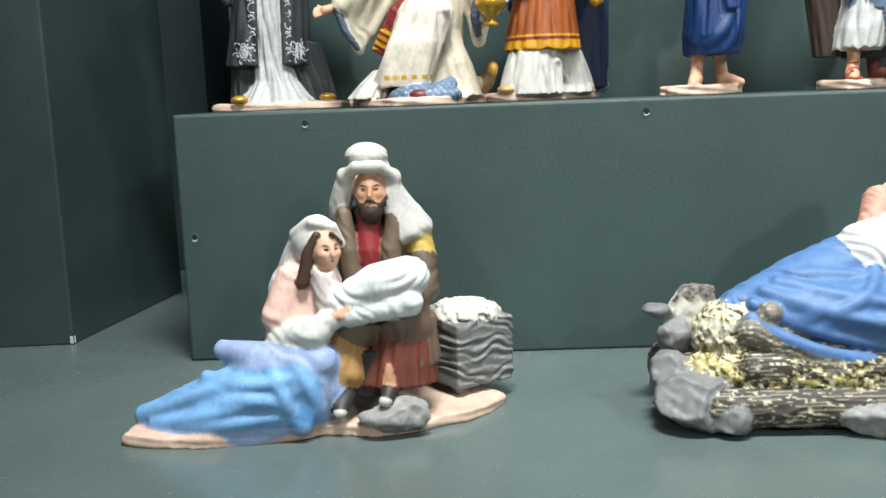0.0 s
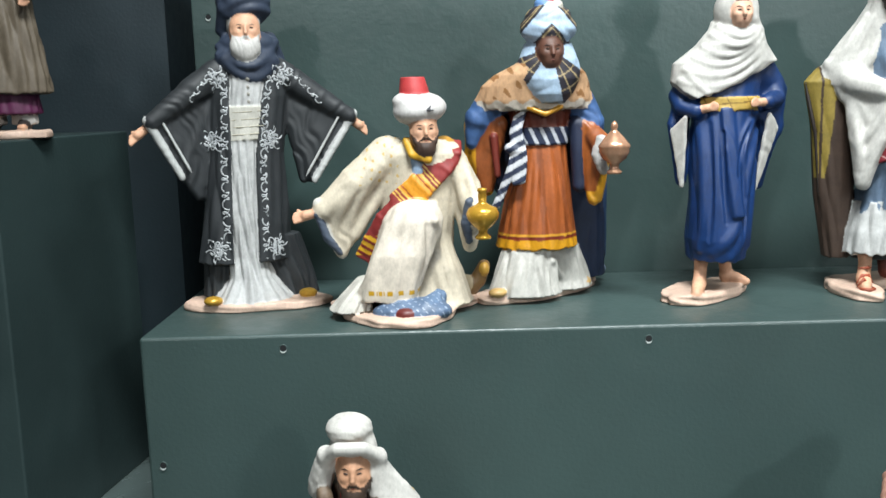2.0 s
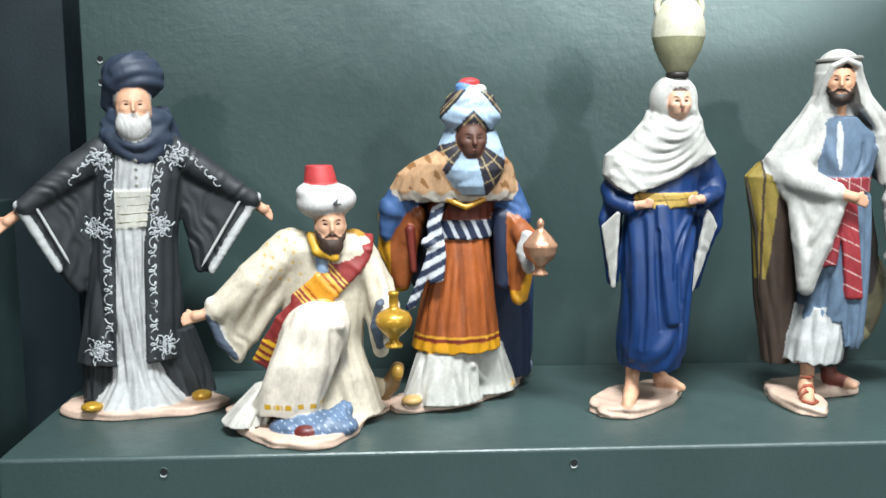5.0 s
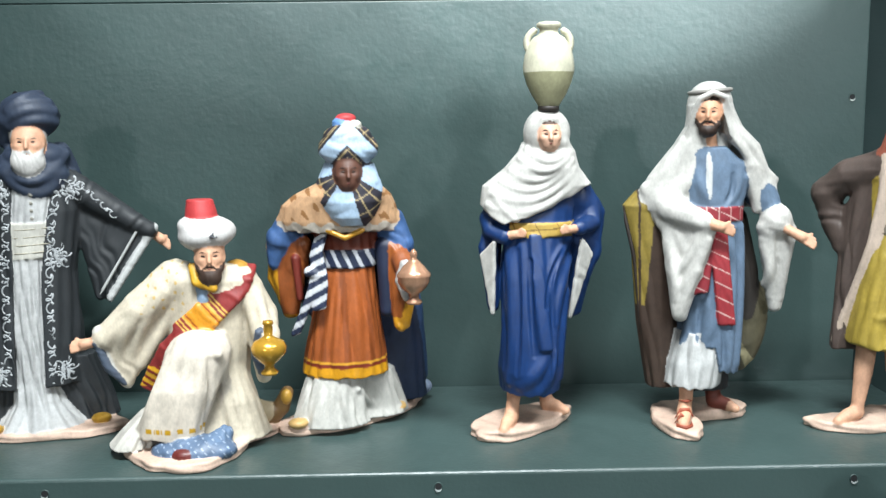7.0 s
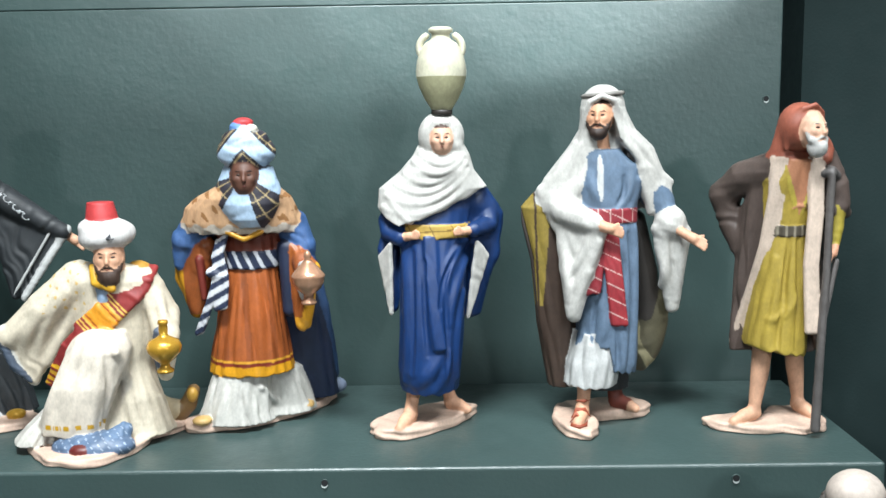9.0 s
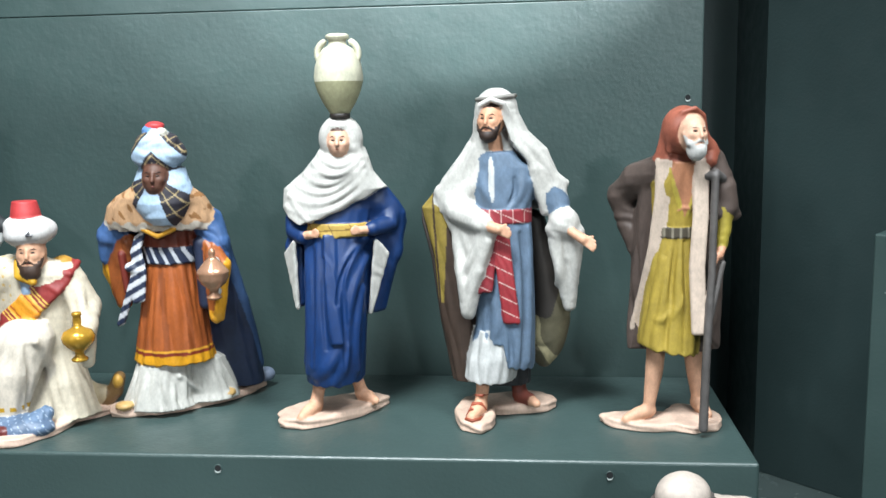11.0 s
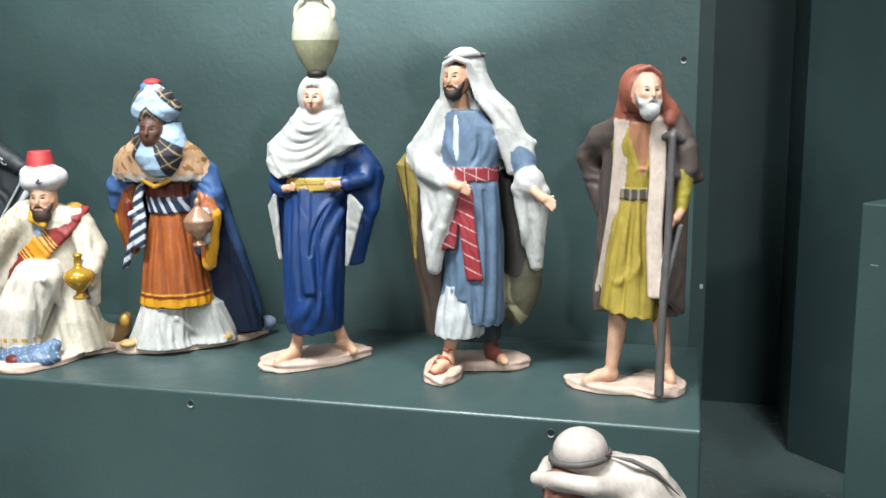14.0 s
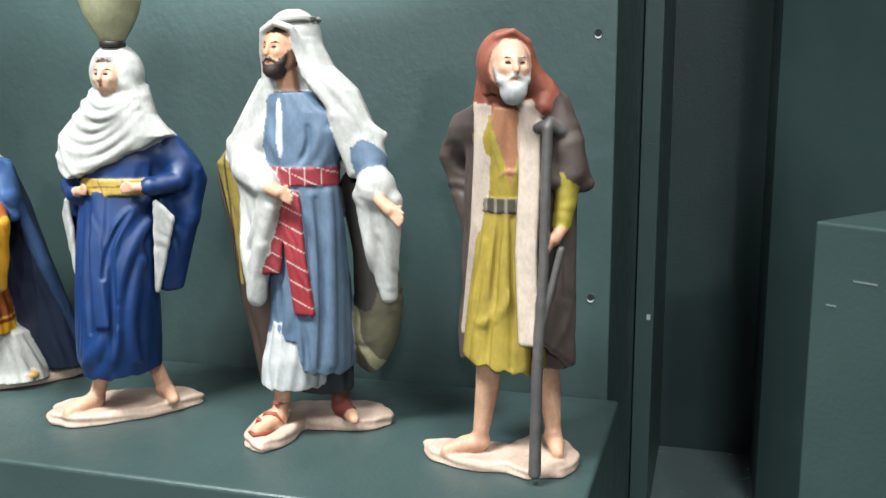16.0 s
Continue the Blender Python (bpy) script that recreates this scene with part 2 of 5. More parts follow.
# ---- figurines: clay modelled as one blended body each, millimetres, facing -y ----
def wrinkle(d, X, Y, Z, crease):
    if not crease:
        return d
    if crease[0] == "drape":  # folds in rings round a point
        _, cx, cy, cz, wl, amp = crease
        q = np.sqrt((X - cx) ** 2 + (Y - cy) ** 2 + 1.3 * (Z - cz) ** 2) / wl + 0.45 * np.sin(0.06 * (X - cx) - 0.03 * Z + 0.5) + 0.2 * np.sin(0.15 * X)
        return d - amp * (np.abs(np.sin(np.pi * q)) - 0.6) * (0.5 + 0.5 * np.sin(0.11 * X + 0.07 * Z + 1.0) * np.sin(0.05 * X - 0.13 * Z + 0.08 * Y))
    if crease[0] == "crumb":  # loose bits
        _, wl, amp = crease
        g = np.sin(np.floor(X / wl) * 12.9898 + np.floor(Y / wl) * 78.233 + np.floor(Z / wl + 0.3 * X / wl) * 37.719) * 43758.5453
        return d - amp * (g - np.floor(g) - 0.5)
    if crease[0] == "grit":  # broken, crumbled surface
        _, wl, amp = crease
        a, b, c = X / wl, Y / wl, Z / wl
        g = np.sin(2.1 * a + 1.3 * np.sin(1.7 * b)) * np.sin(2.3 * b + 1.1 * np.sin(1.9 * c)) + np.sin(2.6 * c + 1.2 * np.sin(2.2 * a + b)) + 0.5 * np.sin(5.1 * a - 3.7 * c + 2.0 * np.sin(4.3 * b))
        return d - amp * 0.5 * g
    ux, uy, uz, wl, amp = crease
    q = (X * ux + Y * uy + Z * uz) / wl + 0.48 * np.sin(X * 0.075 + Z * 0.06 + Y * 0.08) + 0.2 * np.sin(X * 0.19 - Z * 0.16 + Y * 0.1)
    return d - 0.72 * amp * (0.72 * (np.abs(np.sin(np.pi * q)) - 0.6) + 0.3 * np.sin(2.7 * np.pi * q + 1.0 + 0.05 * X))


def grow(points, r):
    p = np.array(points, float)
    return p.min(0) - r, p.max(0) + r


def speckle(x, y, z, share):
    """True for that share of the clay, in tiny spots."""
    g = np.sin(np.floor(x / 2.6) * 12.9898 + np.floor(y / 2.6) * 78.233 + np.floor(z / 1.5) * 37.719) * 43758.5453
    return g - np.floor(g) < share


class Clay:
    def __init__(self, lo, hi, h=1.25):
        self.h, self.lo = h, np.array(lo, float)
        self.axes = [np.arange(a, b + h, h, dtype=np.float32) for a, b in zip(lo, hi)]
        self.f = np.full([len(a) for a in self.axes], 25, np.float32)
        self.parts, self.extra, self.coats = [], [], []

    def put(self, fn, lo, hi, col, k=1.5, gloss=0.0, tag="", carve=False):
        pad = k + 4
        lo, hi = np.asarray(lo) - pad, np.asarray(hi) + pad
        sl = tuple(slice(int(np.searchsorted(a, l)), int(np.searchsorted(a, u))) for a, l, u in zip(self.axes, lo, hi))
        X, Y, Z = self.axes[0][sl[0]][:, None, None], self.axes[1][sl[1]][None, :, None], self.axes[2][sl[2]][None, None, :]
        if not (X.size and Y.size and Z.size):
            return
        d, a = fn(X, Y, Z), self.f[sl]
        if carve:
            h = np.maximum(k - np.abs(a + d), 0) / k
            self.f[sl] = np.maximum(a, -d) + h * h * k * 0.25
            return
        h = np.maximum(k - np.abs(a - d), 0) / k
        self.f[sl] = np.minimum(a, d) - h * h * k * 0.25
        self.parts.append((fn, lo, hi, srgb(col) if isinstance(col, str) else col, gloss, tag))

    def ball(self, c, r, col, turn=(0, 0, 0), crease=None, **kw):
        R = np.array(Euler([radians(a) for a in turn]).to_matrix().transposed())
        r = np.array(r if np.ndim(r) else (r, r, r), float)

        def fn(X, Y, Z):
            x, y, z = X - c[0], Y - c[1], Z - c[2]
            q = [(R[i][0] * x + R[i][1] * y + R[i][2] * z) / r[i] for i in range(3)]
            k0 = np.sqrt(q[0] ** 2 + q[1] ** 2 + q[2] ** 2)
            k1 = np.sqrt((q[0] / r[0]) ** 2 + (q[1] / r[1]) ** 2 + (q[2] / r[2]) ** 2) + 1e-6
            return wrinkle(k0 * (k0 - 1) / k1, X, Y, Z, crease)

        m = r.max() if any(turn) else r
        self.put(fn, np.array(c) - m, np.array(c) + m, col, **kw)

    def limb(self, pts, radii, col, crease=None, **kw):
        """A rounded tube through points, each with its radius."""
        runs = [(np.array(a, float), np.array(b, float), ra, rb) for a, b, ra, rb in zip(pts, pts[1:], radii, radii[1:])]

        def fn(X, Y, Z):
            near = None
            for a, b, ra, rb in runs:
                e = b - a
                x, y, z = X - a[0], Y - a[1], Z - a[2]
                t = np.clip((x * e[0] + y * e[1] + z * e[2]) / (e @ e), 0, 1)
                d = np.sqrt((x - t * e[0]) ** 2 + (y - t * e[1]) ** 2 + (z - t * e[2]) ** 2) - (ra + (rb - ra) * t)
                near = d if near is None else np.minimum(near, d)
            return wrinkle(near, X, Y, Z, crease)

        self.put(fn, *grow(pts, max(radii)), col, **kw)

    def sheet(self, corners, r, col, crease=None, **kw):
        """Cloth of thickness 2 r laid over triangles of corners."""
        tris = [tuple(np.array(v, float) for v in tri) for tri in corners]

        def fn(X, Y, Z):
            best = None
            for a, b, c in tris:
                nor = np.cross(b - a, a - c)
                inside, near = 0, None
                for o, e in ((a, b - a), (b, c - b), (c, a - c)):
                    p = X - o[0], Y - o[1], Z - o[2]
                    w = np.cross(e, nor)
                    inside = inside + np.sign(p[0] * w[0] + p[1] * w[1] + p[2] * w[2])
                    t = np.clip((p[0] * e[0] + p[1] * e[1] + p[2] * e[2]) / (e @ e), 0, 1)
                    q = (p[0] - t * e[0]) ** 2 + (p[1] - t * e[1]) ** 2 + (p[2] - t * e[2]) ** 2
                    near = q if near is None else np.minimum(near, q)
                flat = ((X - a[0]) * nor[0] + (Y - a[1]) * nor[1] + (Z - a[2]) * nor[2]) ** 2 / (nor @ nor)
                d = np.where(inside < 2, near, flat)
                best = d if best is None else np.minimum(best, d)
            return wrinkle(np.sqrt(best) - r, X, Y, Z, crease)

        self.put(fn, *grow([v for tri in tris for v in tri], r), col, **kw)

    def cloth(self, a, b, c, r, col, **kw):
        """A hanging corner of cloth: a rounded triangle."""
        self.sheet([(a, b, c)], r, col, **kw)

    def gown(self, prof, col, n=12, amp=2.0, seed=0, swirl=0.004, keep=None, rise=0.6, hem=1.0, crease=None, **kw):
        """A draped body of upright folds through (z, cx, cy, rx, ry); the folds deepen towards its hem."""
        p = np.array(prof, float)
        z0, z1 = p[0, 0], p[-1, 0]

        def fn(X, Y, Z):
            t = np.clip(Z, z0, z1)
            cx, cy, rx, ry = (np.interp(t, p[:, 0], p[:, i]) for i in (1, 2, 3, 4))
            u, v = (X - cx) / rx, (Y - cy) / ry
            rad, ang = np.sqrt(u * u + v * v), np.arctan2(v, u)
            w = amp * (1 - rise * (t - z0) / (z1 - z0))
            fold = np.abs(np.sin(0.5 * n * ang + seed + swirl * n * t + 0.9 * np.sin(2 * ang + seed + t * 0.02))) - 0.6
            fold = fold * (0.75 + 0.45 * np.sin(3 * ang + 1.7 * seed - 0.015 * t))
            fold = fold + 0.28 * np.sin(1.7 * n * ang + 2.1 * seed - 0.03 * t)
            d = (rad - 1) * np.minimum(rx, ry) - w * fold
            d = np.maximum(d, np.maximum(z0 - Z + hem * fold * min(amp, 1.5), Z - z1))
            d = wrinkle(d, X, Y, Z, crease)
            return np.maximum(d, keep(X, Y, Z)) if keep else d

        m = (p[:, 3:].max() + amp)
        self.put(fn, (p[:, 1].min() - m, p[:, 2].min() - m, z0), (p[:, 1].max() + m, p[:, 2].max() + m, z1), col, **kw)

    def base(self, cx, cy, rx, ry, h, turn=0.0, seed=1, col="#d2b5a2", **kw):
        ct, st = math.cos(radians(turn)), math.sin(radians(turn))

        def fn(X, Y, Z):
            x, y = (X - cx) * ct + (Y - cy) * st, (Y - cy) * ct - (X - cx) * st
            ang = np.arctan2(y / ry, x / rx)
            wob = 1 + 0.05 * np.sin(2 * ang + seed) + 0.05 * np.sin(3 * ang + 2 * seed) + 0.025 * np.sin(7 * ang + seed) + 0.012 * np.sin(13 * ang)
            side = (np.sqrt((x / rx) ** 2 + (y / ry) ** 2) - wob) * min(rx, ry) + 0.35 * np.sin(Z * 0.9 + 4 * ang)
            lid = Z - h - 0.8 * np.sin(X * 0.09 + seed) * np.sin(Y * 0.11) - 0.2 * np.sin(X * 0.31 + Y * 0.27)
            k = np.maximum(3.0 - np.abs(side - lid), 0) / 3.0
            return np.maximum(np.maximum(side, lid) + k * k * 0.75, 0.3 - Z)

        m = max(rx, ry) * 1.15
        self.put(fn, (cx - m, cy - m, 0), (cx + m, cy + m, h + 2), col, tag="base", **kw)

    def block(self, c, r, turn, col, crease=None, **kw):
        ct, st = math.cos(radians(turn)), math.sin(radians(turn))

        def fn(X, Y, Z):
            x, y, z = (X - c[0]) * ct + (Y - c[1]) * st, (Y - c[1]) * ct - (X - c[0]) * st, Z - c[2]
            q = [np.abs(v) - w + 3 for v, w in zip((x, y, z), r)]
            out = np.sqrt(sum(np.maximum(v, 0) ** 2 for v in q))
            return wrinkle(out + np.minimum(np.maximum(np.maximum(q[0], q[1]), q[2]), 0) - 3, X, Y, Z, crease)

        m = 1.5 * max(r)
        self.put(fn, np.array(c) - m, np.array(c) + m, col, **kw)

    def strip(self, pts, wide, r, col, **kw):
        """A flat band of cloth along a path, as far as the vector reaches on either side."""
        w, p = np.array(wide, float), [np.array(v, float) for v in pts]
        self.sheet([tri for a, b in zip(p, p[1:]) for tri in ((a - w, a + w, b + w), (b + w, b - w, a - w))], r, col, **kw)

    def rock(self, c, r, col, seed, cuts=13, **kw):
        """A broken stone: a lump cut by flat planes."""
        rnd = random.Random(seed)
        planes = []
        for _ in range(cuts):
            v = np.array([rnd.gauss(0, 1) for _ in range(3)])
            planes.append((v / np.linalg.norm(v), rnd.uniform(0.62, 0.95)))
        r = np.array(r, float)

        def fn(X, Y, Z):
            x, y, z = (X - c[0]) / r[0], (Y - c[1]) / r[1], (Z - c[2]) / r[2]
            d = np.sqrt(x * x + y * y + z * z) - 1.0
            for v, h in planes:
                d = np.maximum(d, v[0] * x + v[1] * y + v[2] * z - h)
            return wrinkle(d * r.min(), X, Y, Z, ("grit", 5.0, 0.7))

        self.put(fn, np.array(c) - r, np.array(c) + r, col, **kw)

    def head(self, c, col, r=(12.5, 14, 17), turn=0.0, beard=None, tip=0, brow=None, lip="#a3604f"):
        """A plain head with brow, nose and jaw, and a beard's mass."""
        x, y, z = c
        dx, dy = math.sin(radians(turn)), -math.cos(radians(turn))

        def at(f, s, u):
            return (x + dx * f - dy * s, y + dy * f + dx * s, z + u)

        def on(s, u, lift):
            return at(r[1] * math.sqrt(max(0.05, 1 - (s / r[0]) ** 2 - (u / r[2]) ** 2)) + lift, s, u)

        self.ball(c, r, col, turn=(0, 0, turn), tag="face")
        self.ball(at(r[1] * 0.36, 0, -r[2] * 0.45), (r[0] * 0.70, r[1] * 0.62, r[2] * 0.52), col, turn=(0, 0, turn), k=3, tag="face")
        for s in (-1, 1):
            self.ball(at(r[1] * 0.62, s * r[0] * 0.50, -r[2] * 0.14), (3.6, 3.4, 3.0), col, k=3, tag="face")
            self.ball(at(r[1] + 0.6, s * r[0] * 0.40, r[2] * 0.10), (3.0, 2.5, 2.0), col, k=1.5, carve=True)
            w, h = r[0] * 0.40, r[2] * 0.10
            self.tube([on(s * (w + 2.0), h - 0.2, -0.5), on(s * (w + 0.8), h + 0.3, -0.3), on(s * (w - 0.9), h + 0.3, -0.3), on(s * (w - 1.9), h - 0.2, -0.4)], 0.62, "#3a2a22", 0.4)
            self.tube([on(s * (w + 3.2), h + 2.4, -0.1), on(s * (w + 0.8), h + 3.6, 0.1), on(s * (w - 2.2), h + 2.9, 0.2)], 0.6 if brow or beard else 0.45, brow or beard or "#7a5038")
        if not beard:
            self.tube([at(r[1] * 0.92, -2.6, -r[2] * 0.50), at(r[1] * 1.0, 0, -r[2] * 0.49), at(r[1] * 0.92, 2.6, -r[2] * 0.50)], 0.85, lip)
        self.limb([at(r[1] - 0.6, 0, r[2] * 0.26), at(r[1] + 1.7, 0, -r[2] * 0.18)], (1.2, 1.9), col, k=1.6, tag="face")
        if beard:
            self.ball(at(r[1] * 0.58, 0, -r[2] * 0.86 - tip * 0.4), (r[0] * 0.74, r[1] * 0.52, r[2] * 0.40 + tip), beard, crease=(0.9, 0.5, 0.15, 3.6, 0.5), k=2, tag="beard")
            for s in (-1, 1):
                self.limb([at(r[1] * 0.30, s * r[0] * 0.88, -r[2] * 0.05), at(r[1] * 0.62, s * r[0] * 0.66, -r[2] * 0.55), at(r[1] * 0.80, 0, -r[2] * 0.92)], (1.6, 3.0, 3.6), beard, crease=(0.8, 0.5, 0.3, 3.4, 0.45), k=2.0, tag="beard")
                self.limb([at(r[1] * 0.84, s * 5.4, -r[2] * 0.55), at(r[1] * 1.04, s * 0.6, -r[2] * 0.36)], (1.2, 1.5), beard, k=1.0, tag="beard")
            self.tube([at(r[1] * 0.98, -2.0, -r[2] * 0.52), at(r[1] * 1.05, 0, -r[2] * 0.51), at(r[1] * 0.98, 2.0, -r[2] * 0.52)], 0.7, lip)

    def hand(self, wrist, tip, col, spread=(0, 0, 1), size=1.0):
        w, t, sp = (np.array(v, float) for v in (wrist, tip, spread))
        m = w + 0.5 * (t - w)
        self.limb([w, m], (4.2 * size, 4.8 * size), col, k=2.0, tag="skin")
        for i in (-1.2, -0.4, 0.4, 1.2):
            self.limb([m + sp * i * 2.6 * size, t + sp * i * 3.6 * size - (t - m) * 0.12 * abs(i)], (2.0 * size, 1.5 * size), col, k=0.8, tag="skin")
        self.limb([m, m + sp * 7 * size + 0.3 * (t - w)], (2.1 * size, 1.5 * size), col, k=0.8, tag="skin")

    def front(self, x, z, lift=0.3):
        """The y of the clay's front at (x, z)."""
        i, k = int(round((x - self.lo[0]) / self.h)), int(round((z - self.lo[2]) / self.h))
        i, k = min(max(i, 0), self.f.shape[0] - 1), min(max(k, 0), self.f.shape[2] - 1)
        solid = np.nonzero(self.f[i, :, k] < 0)[0]
        return (self.lo[1] + self.h * solid[0] - lift) if len(solid) else None

    def ridge(self, path, r, rise, col, steps=10, groove=False, **kw):
        """A fold that runs over the clay's front through (x, z) points; a groove cuts in instead."""
        p = np.array(path, float)
        u = np.linspace(0, len(p) - 1, steps)
        bend = np.polyfit(range(len(p)), p, len(p) - 1)
        xz = np.array([[np.polyval(bend[:, 0], v), np.polyval(bend[:, 1], v)] for v in u])
        y = [self.front(x, z, 0.0) for x, z in xz]
        on = [i for i in range(steps) if y[i] is not None]
        if len(on) < 4:
            return
        y = np.polyval(np.polyfit(u[on], np.array([y[i] for i in on]), 2), u[on])
        pts = []
        for v, i in zip(y, on):
            h = 1.45 * rise * (0.1 + 0.9 * math.sin(math.pi * i / (steps - 1)))
            pts.append((xz[i, 0], v - r + h if groove else v + r - h, xz[i, 1]))
        self.limb(pts, [r] * len(pts), col, carve=groove, **kw)

    def coat(self, tag, mask, col, gloss=None):
        """Paint over the parts of that tag where mask(x, y, z) holds."""
        self.coats.append((tag, mask, srgb(col), gloss))

    def tube(self, pts, r, col, gloss=0.0, sides=6):
        p = np.array(pts, float)
        d = np.gradient(p, axis=0)
        d /= np.linalg.norm(d, axis=1)[:, None] + 1e-9
        ref = np.where(np.abs(d[:, 1:2]) < 0.9, np.array([[0, 1.0, 0]]), np.array([[1.0, 0, 0]]))
        u = np.cross(d, ref)
        u /= np.linalg.norm(u, axis=1)[:, None]
        v = np.cross(d, u)
        rr = np.full(len(p), r, float)
        rr[0] = rr[-1] = r * 0.15
        a = np.arange(sides) * math.tau / sides
        V = p[:, None] + rr[:, None, None] * (np.cos(a)[None, :, None] * u[:, None] + np.sin(a)[None, :, None] * v[:, None])
        self._grid(V, col, gloss)

    def lathe(self, c, prof, col, gloss=0.0, sides=28, flute=0.0):
        a = np.arange(sides) * math.tau / sides
        V = np.array([[(c[0] + r * (1 + flute * np.sin(8 * t)) * math.cos(t), c[1] + r * (1 + flute * np.sin(8 * t)) * math.sin(t), c[2] + z) for t in a] for r, z in prof])
        self._grid(V, col, gloss)

    def _grid(self, V, col, gloss):
        n, m = V.shape[:2]
        i, j = np.meshgrid(np.arange(n - 1), np.arange(m), indexing="ij")
        F = np.stack((i * m + j, i * m + (j + 1) % m, (i + 1) * m + (j + 1) % m, (i + 1) * m + j), -1).reshape(-1, 4)
        self.extra.append((V.reshape(-1, 3), F, srgb(col), gloss))

    def surface(self):
        f = self.f
        s = f < 0
        n = np.zeros([a - 1 for a in f.shape], np.int8)
        corners = [(i, j, k) for i in (0, 1) for j in (0, 1) for k in (0, 1)]
        for i, j, k in corners:
            n += s[i:f.shape[0] - 1 + i, j:f.shape[1] - 1 + j, k:f.shape[2] - 1 + k]
        cells = np.argwhere((n > 0) & (n < 8))
        vid = np.full(n.shape, -1, np.int64)
        vid[tuple(cells.T)] = np.arange(len(cells))
        pos, hits = np.zeros((len(cells), 3)), np.zeros(len(cells))
        for a in corners:
            for ax in range(3):
                if a[ax]:
                    continue
                b = list(a)
                b[ax] = 1
                fa, fb = f[tuple((cells + a).T)], f[tuple((cells + b).T)]
                cross = (fa < 0) != (fb < 0)
                t = np.where(cross, fa / np.where(fa == fb, 1, fa - fb), 0)
                p = np.array(a, float)[None] + t[:, None] * (np.array(b) - np.array(a))[None]
                pos += np.where(cross[:, None], p, 0)
                hits += cross
        V = self.lo + self.h * (cells + pos / hits[:, None])
        quads = []
        for ax in range(3):
            u, w = (ax + 1) % 3, (ax + 2) % 3
            lo_ = [slice(None)] * 3
            hi_ = [slice(None)] * 3
            lo_[ax], hi_[ax] = slice(0, -1), slice(1, None)
            a, b = s[tuple(lo_)], s[tuple(hi_)]
            e = np.argwhere(a != b)
            e = e[(e[:, u] > 0) & (e[:, w] > 0) & (e[:, u] < n.shape[u]) & (e[:, w] < n.shape[w])]
            out = a[tuple(e.T)]
            ids = []
            for du, dw in ((1, 1), (0, 1), (0, 0), (1, 0)):
                q = e.copy()
                q[:, u] -= du
                q[:, w] -= dw
                ids.append(vid[tuple(q.T)])
            q = np.stack(ids, 1)
            q[~out] = q[~out][:, ::-1]
            quads.append(q)
        F = np.concatenate(quads)
        return V, F[(F >= 0).all(1)]

    def build(self, name, at, label, category="figurine", group="", turn=0.0):
        V, F = self.surface()
        best = np.full(len(V), 1e9)
        which = np.zeros(len(V), int)
        for i, (fn, lo, hi, col, gloss, tag) in enumerate(self.parts):
            ids = np.nonzero(((V >= lo) & (V <= hi)).all(1))[0]
            if len(ids):
                d = fn(V[ids, 0], V[ids, 1], V[ids, 2])
                d = np.abs(d) - (0.9 if tag == "face" else 0.0)
                win = d < best[ids]
                best[ids[win]], which[ids[win]] = d[win], i
        C = np.array([p[3] for p in self.parts])[which]
        G = np.array([p[4] for p in self.parts], float)[which]
        tags = np.array([p[5] for p in self.parts])[which]
        for tag, mask, col, gloss in self.coats:
            sel = (tags == tag) & mask(V[:, 0], V[:, 1], V[:, 2])
            C[sel] = col
            if gloss is not None:
                G[sel] = gloss
        for v, f, col, gloss in self.extra:
            F = np.concatenate((F, f + len(V)))
            V = np.concatenate((V, v))
            C = np.concatenate((C, np.tile(col, (len(v), 1))))
            G = np.concatenate((G, np.full(len(v), gloss)))
        me = bpy.data.meshes.new(name)
        me.vertices.add(len(V))
        me.vertices.foreach_set("co", (V * 0.001).astype(np.float32).ravel())
        me.loops.add(4 * len(F))
        me.loops.foreach_set("vertex_index", F.astype(np.int32).ravel())
        me.polygons.add(len(F))
        me.polygons.foreach_set("loop_start", np.arange(0, 4 * len(F), 4, dtype=np.int32))
        me.polygons.foreach_set("use_smooth", np.ones(len(F), bool))
        me.update(calc_edges=True)
        me.attributes.new("paint", "FLOAT_COLOR", "POINT").data.foreach_set("color", np.concatenate((C, np.ones((len(C), 1))), 1).astype(np.float32).ravel())
        me.attributes.new("gloss", "FLOAT", "POINT").data.foreach_set("value", G.astype(np.float32))
        me.materials.append(M_CLAY)
        ob = new(name, me)
        ob.matrix_world = pose(*at, 0, 0, turn)
        return tagged(ob, label, category, group)


SKIN, WHITE, CREAM, GOLD = "#d8a687", "#c4c2bc", "#d0c5b0", "#d2a23c"
NAVY, BLUE, BLACK = "#2e394b", "#0d3163", "#282c2f"
ROW = "figurines on the low plinth"


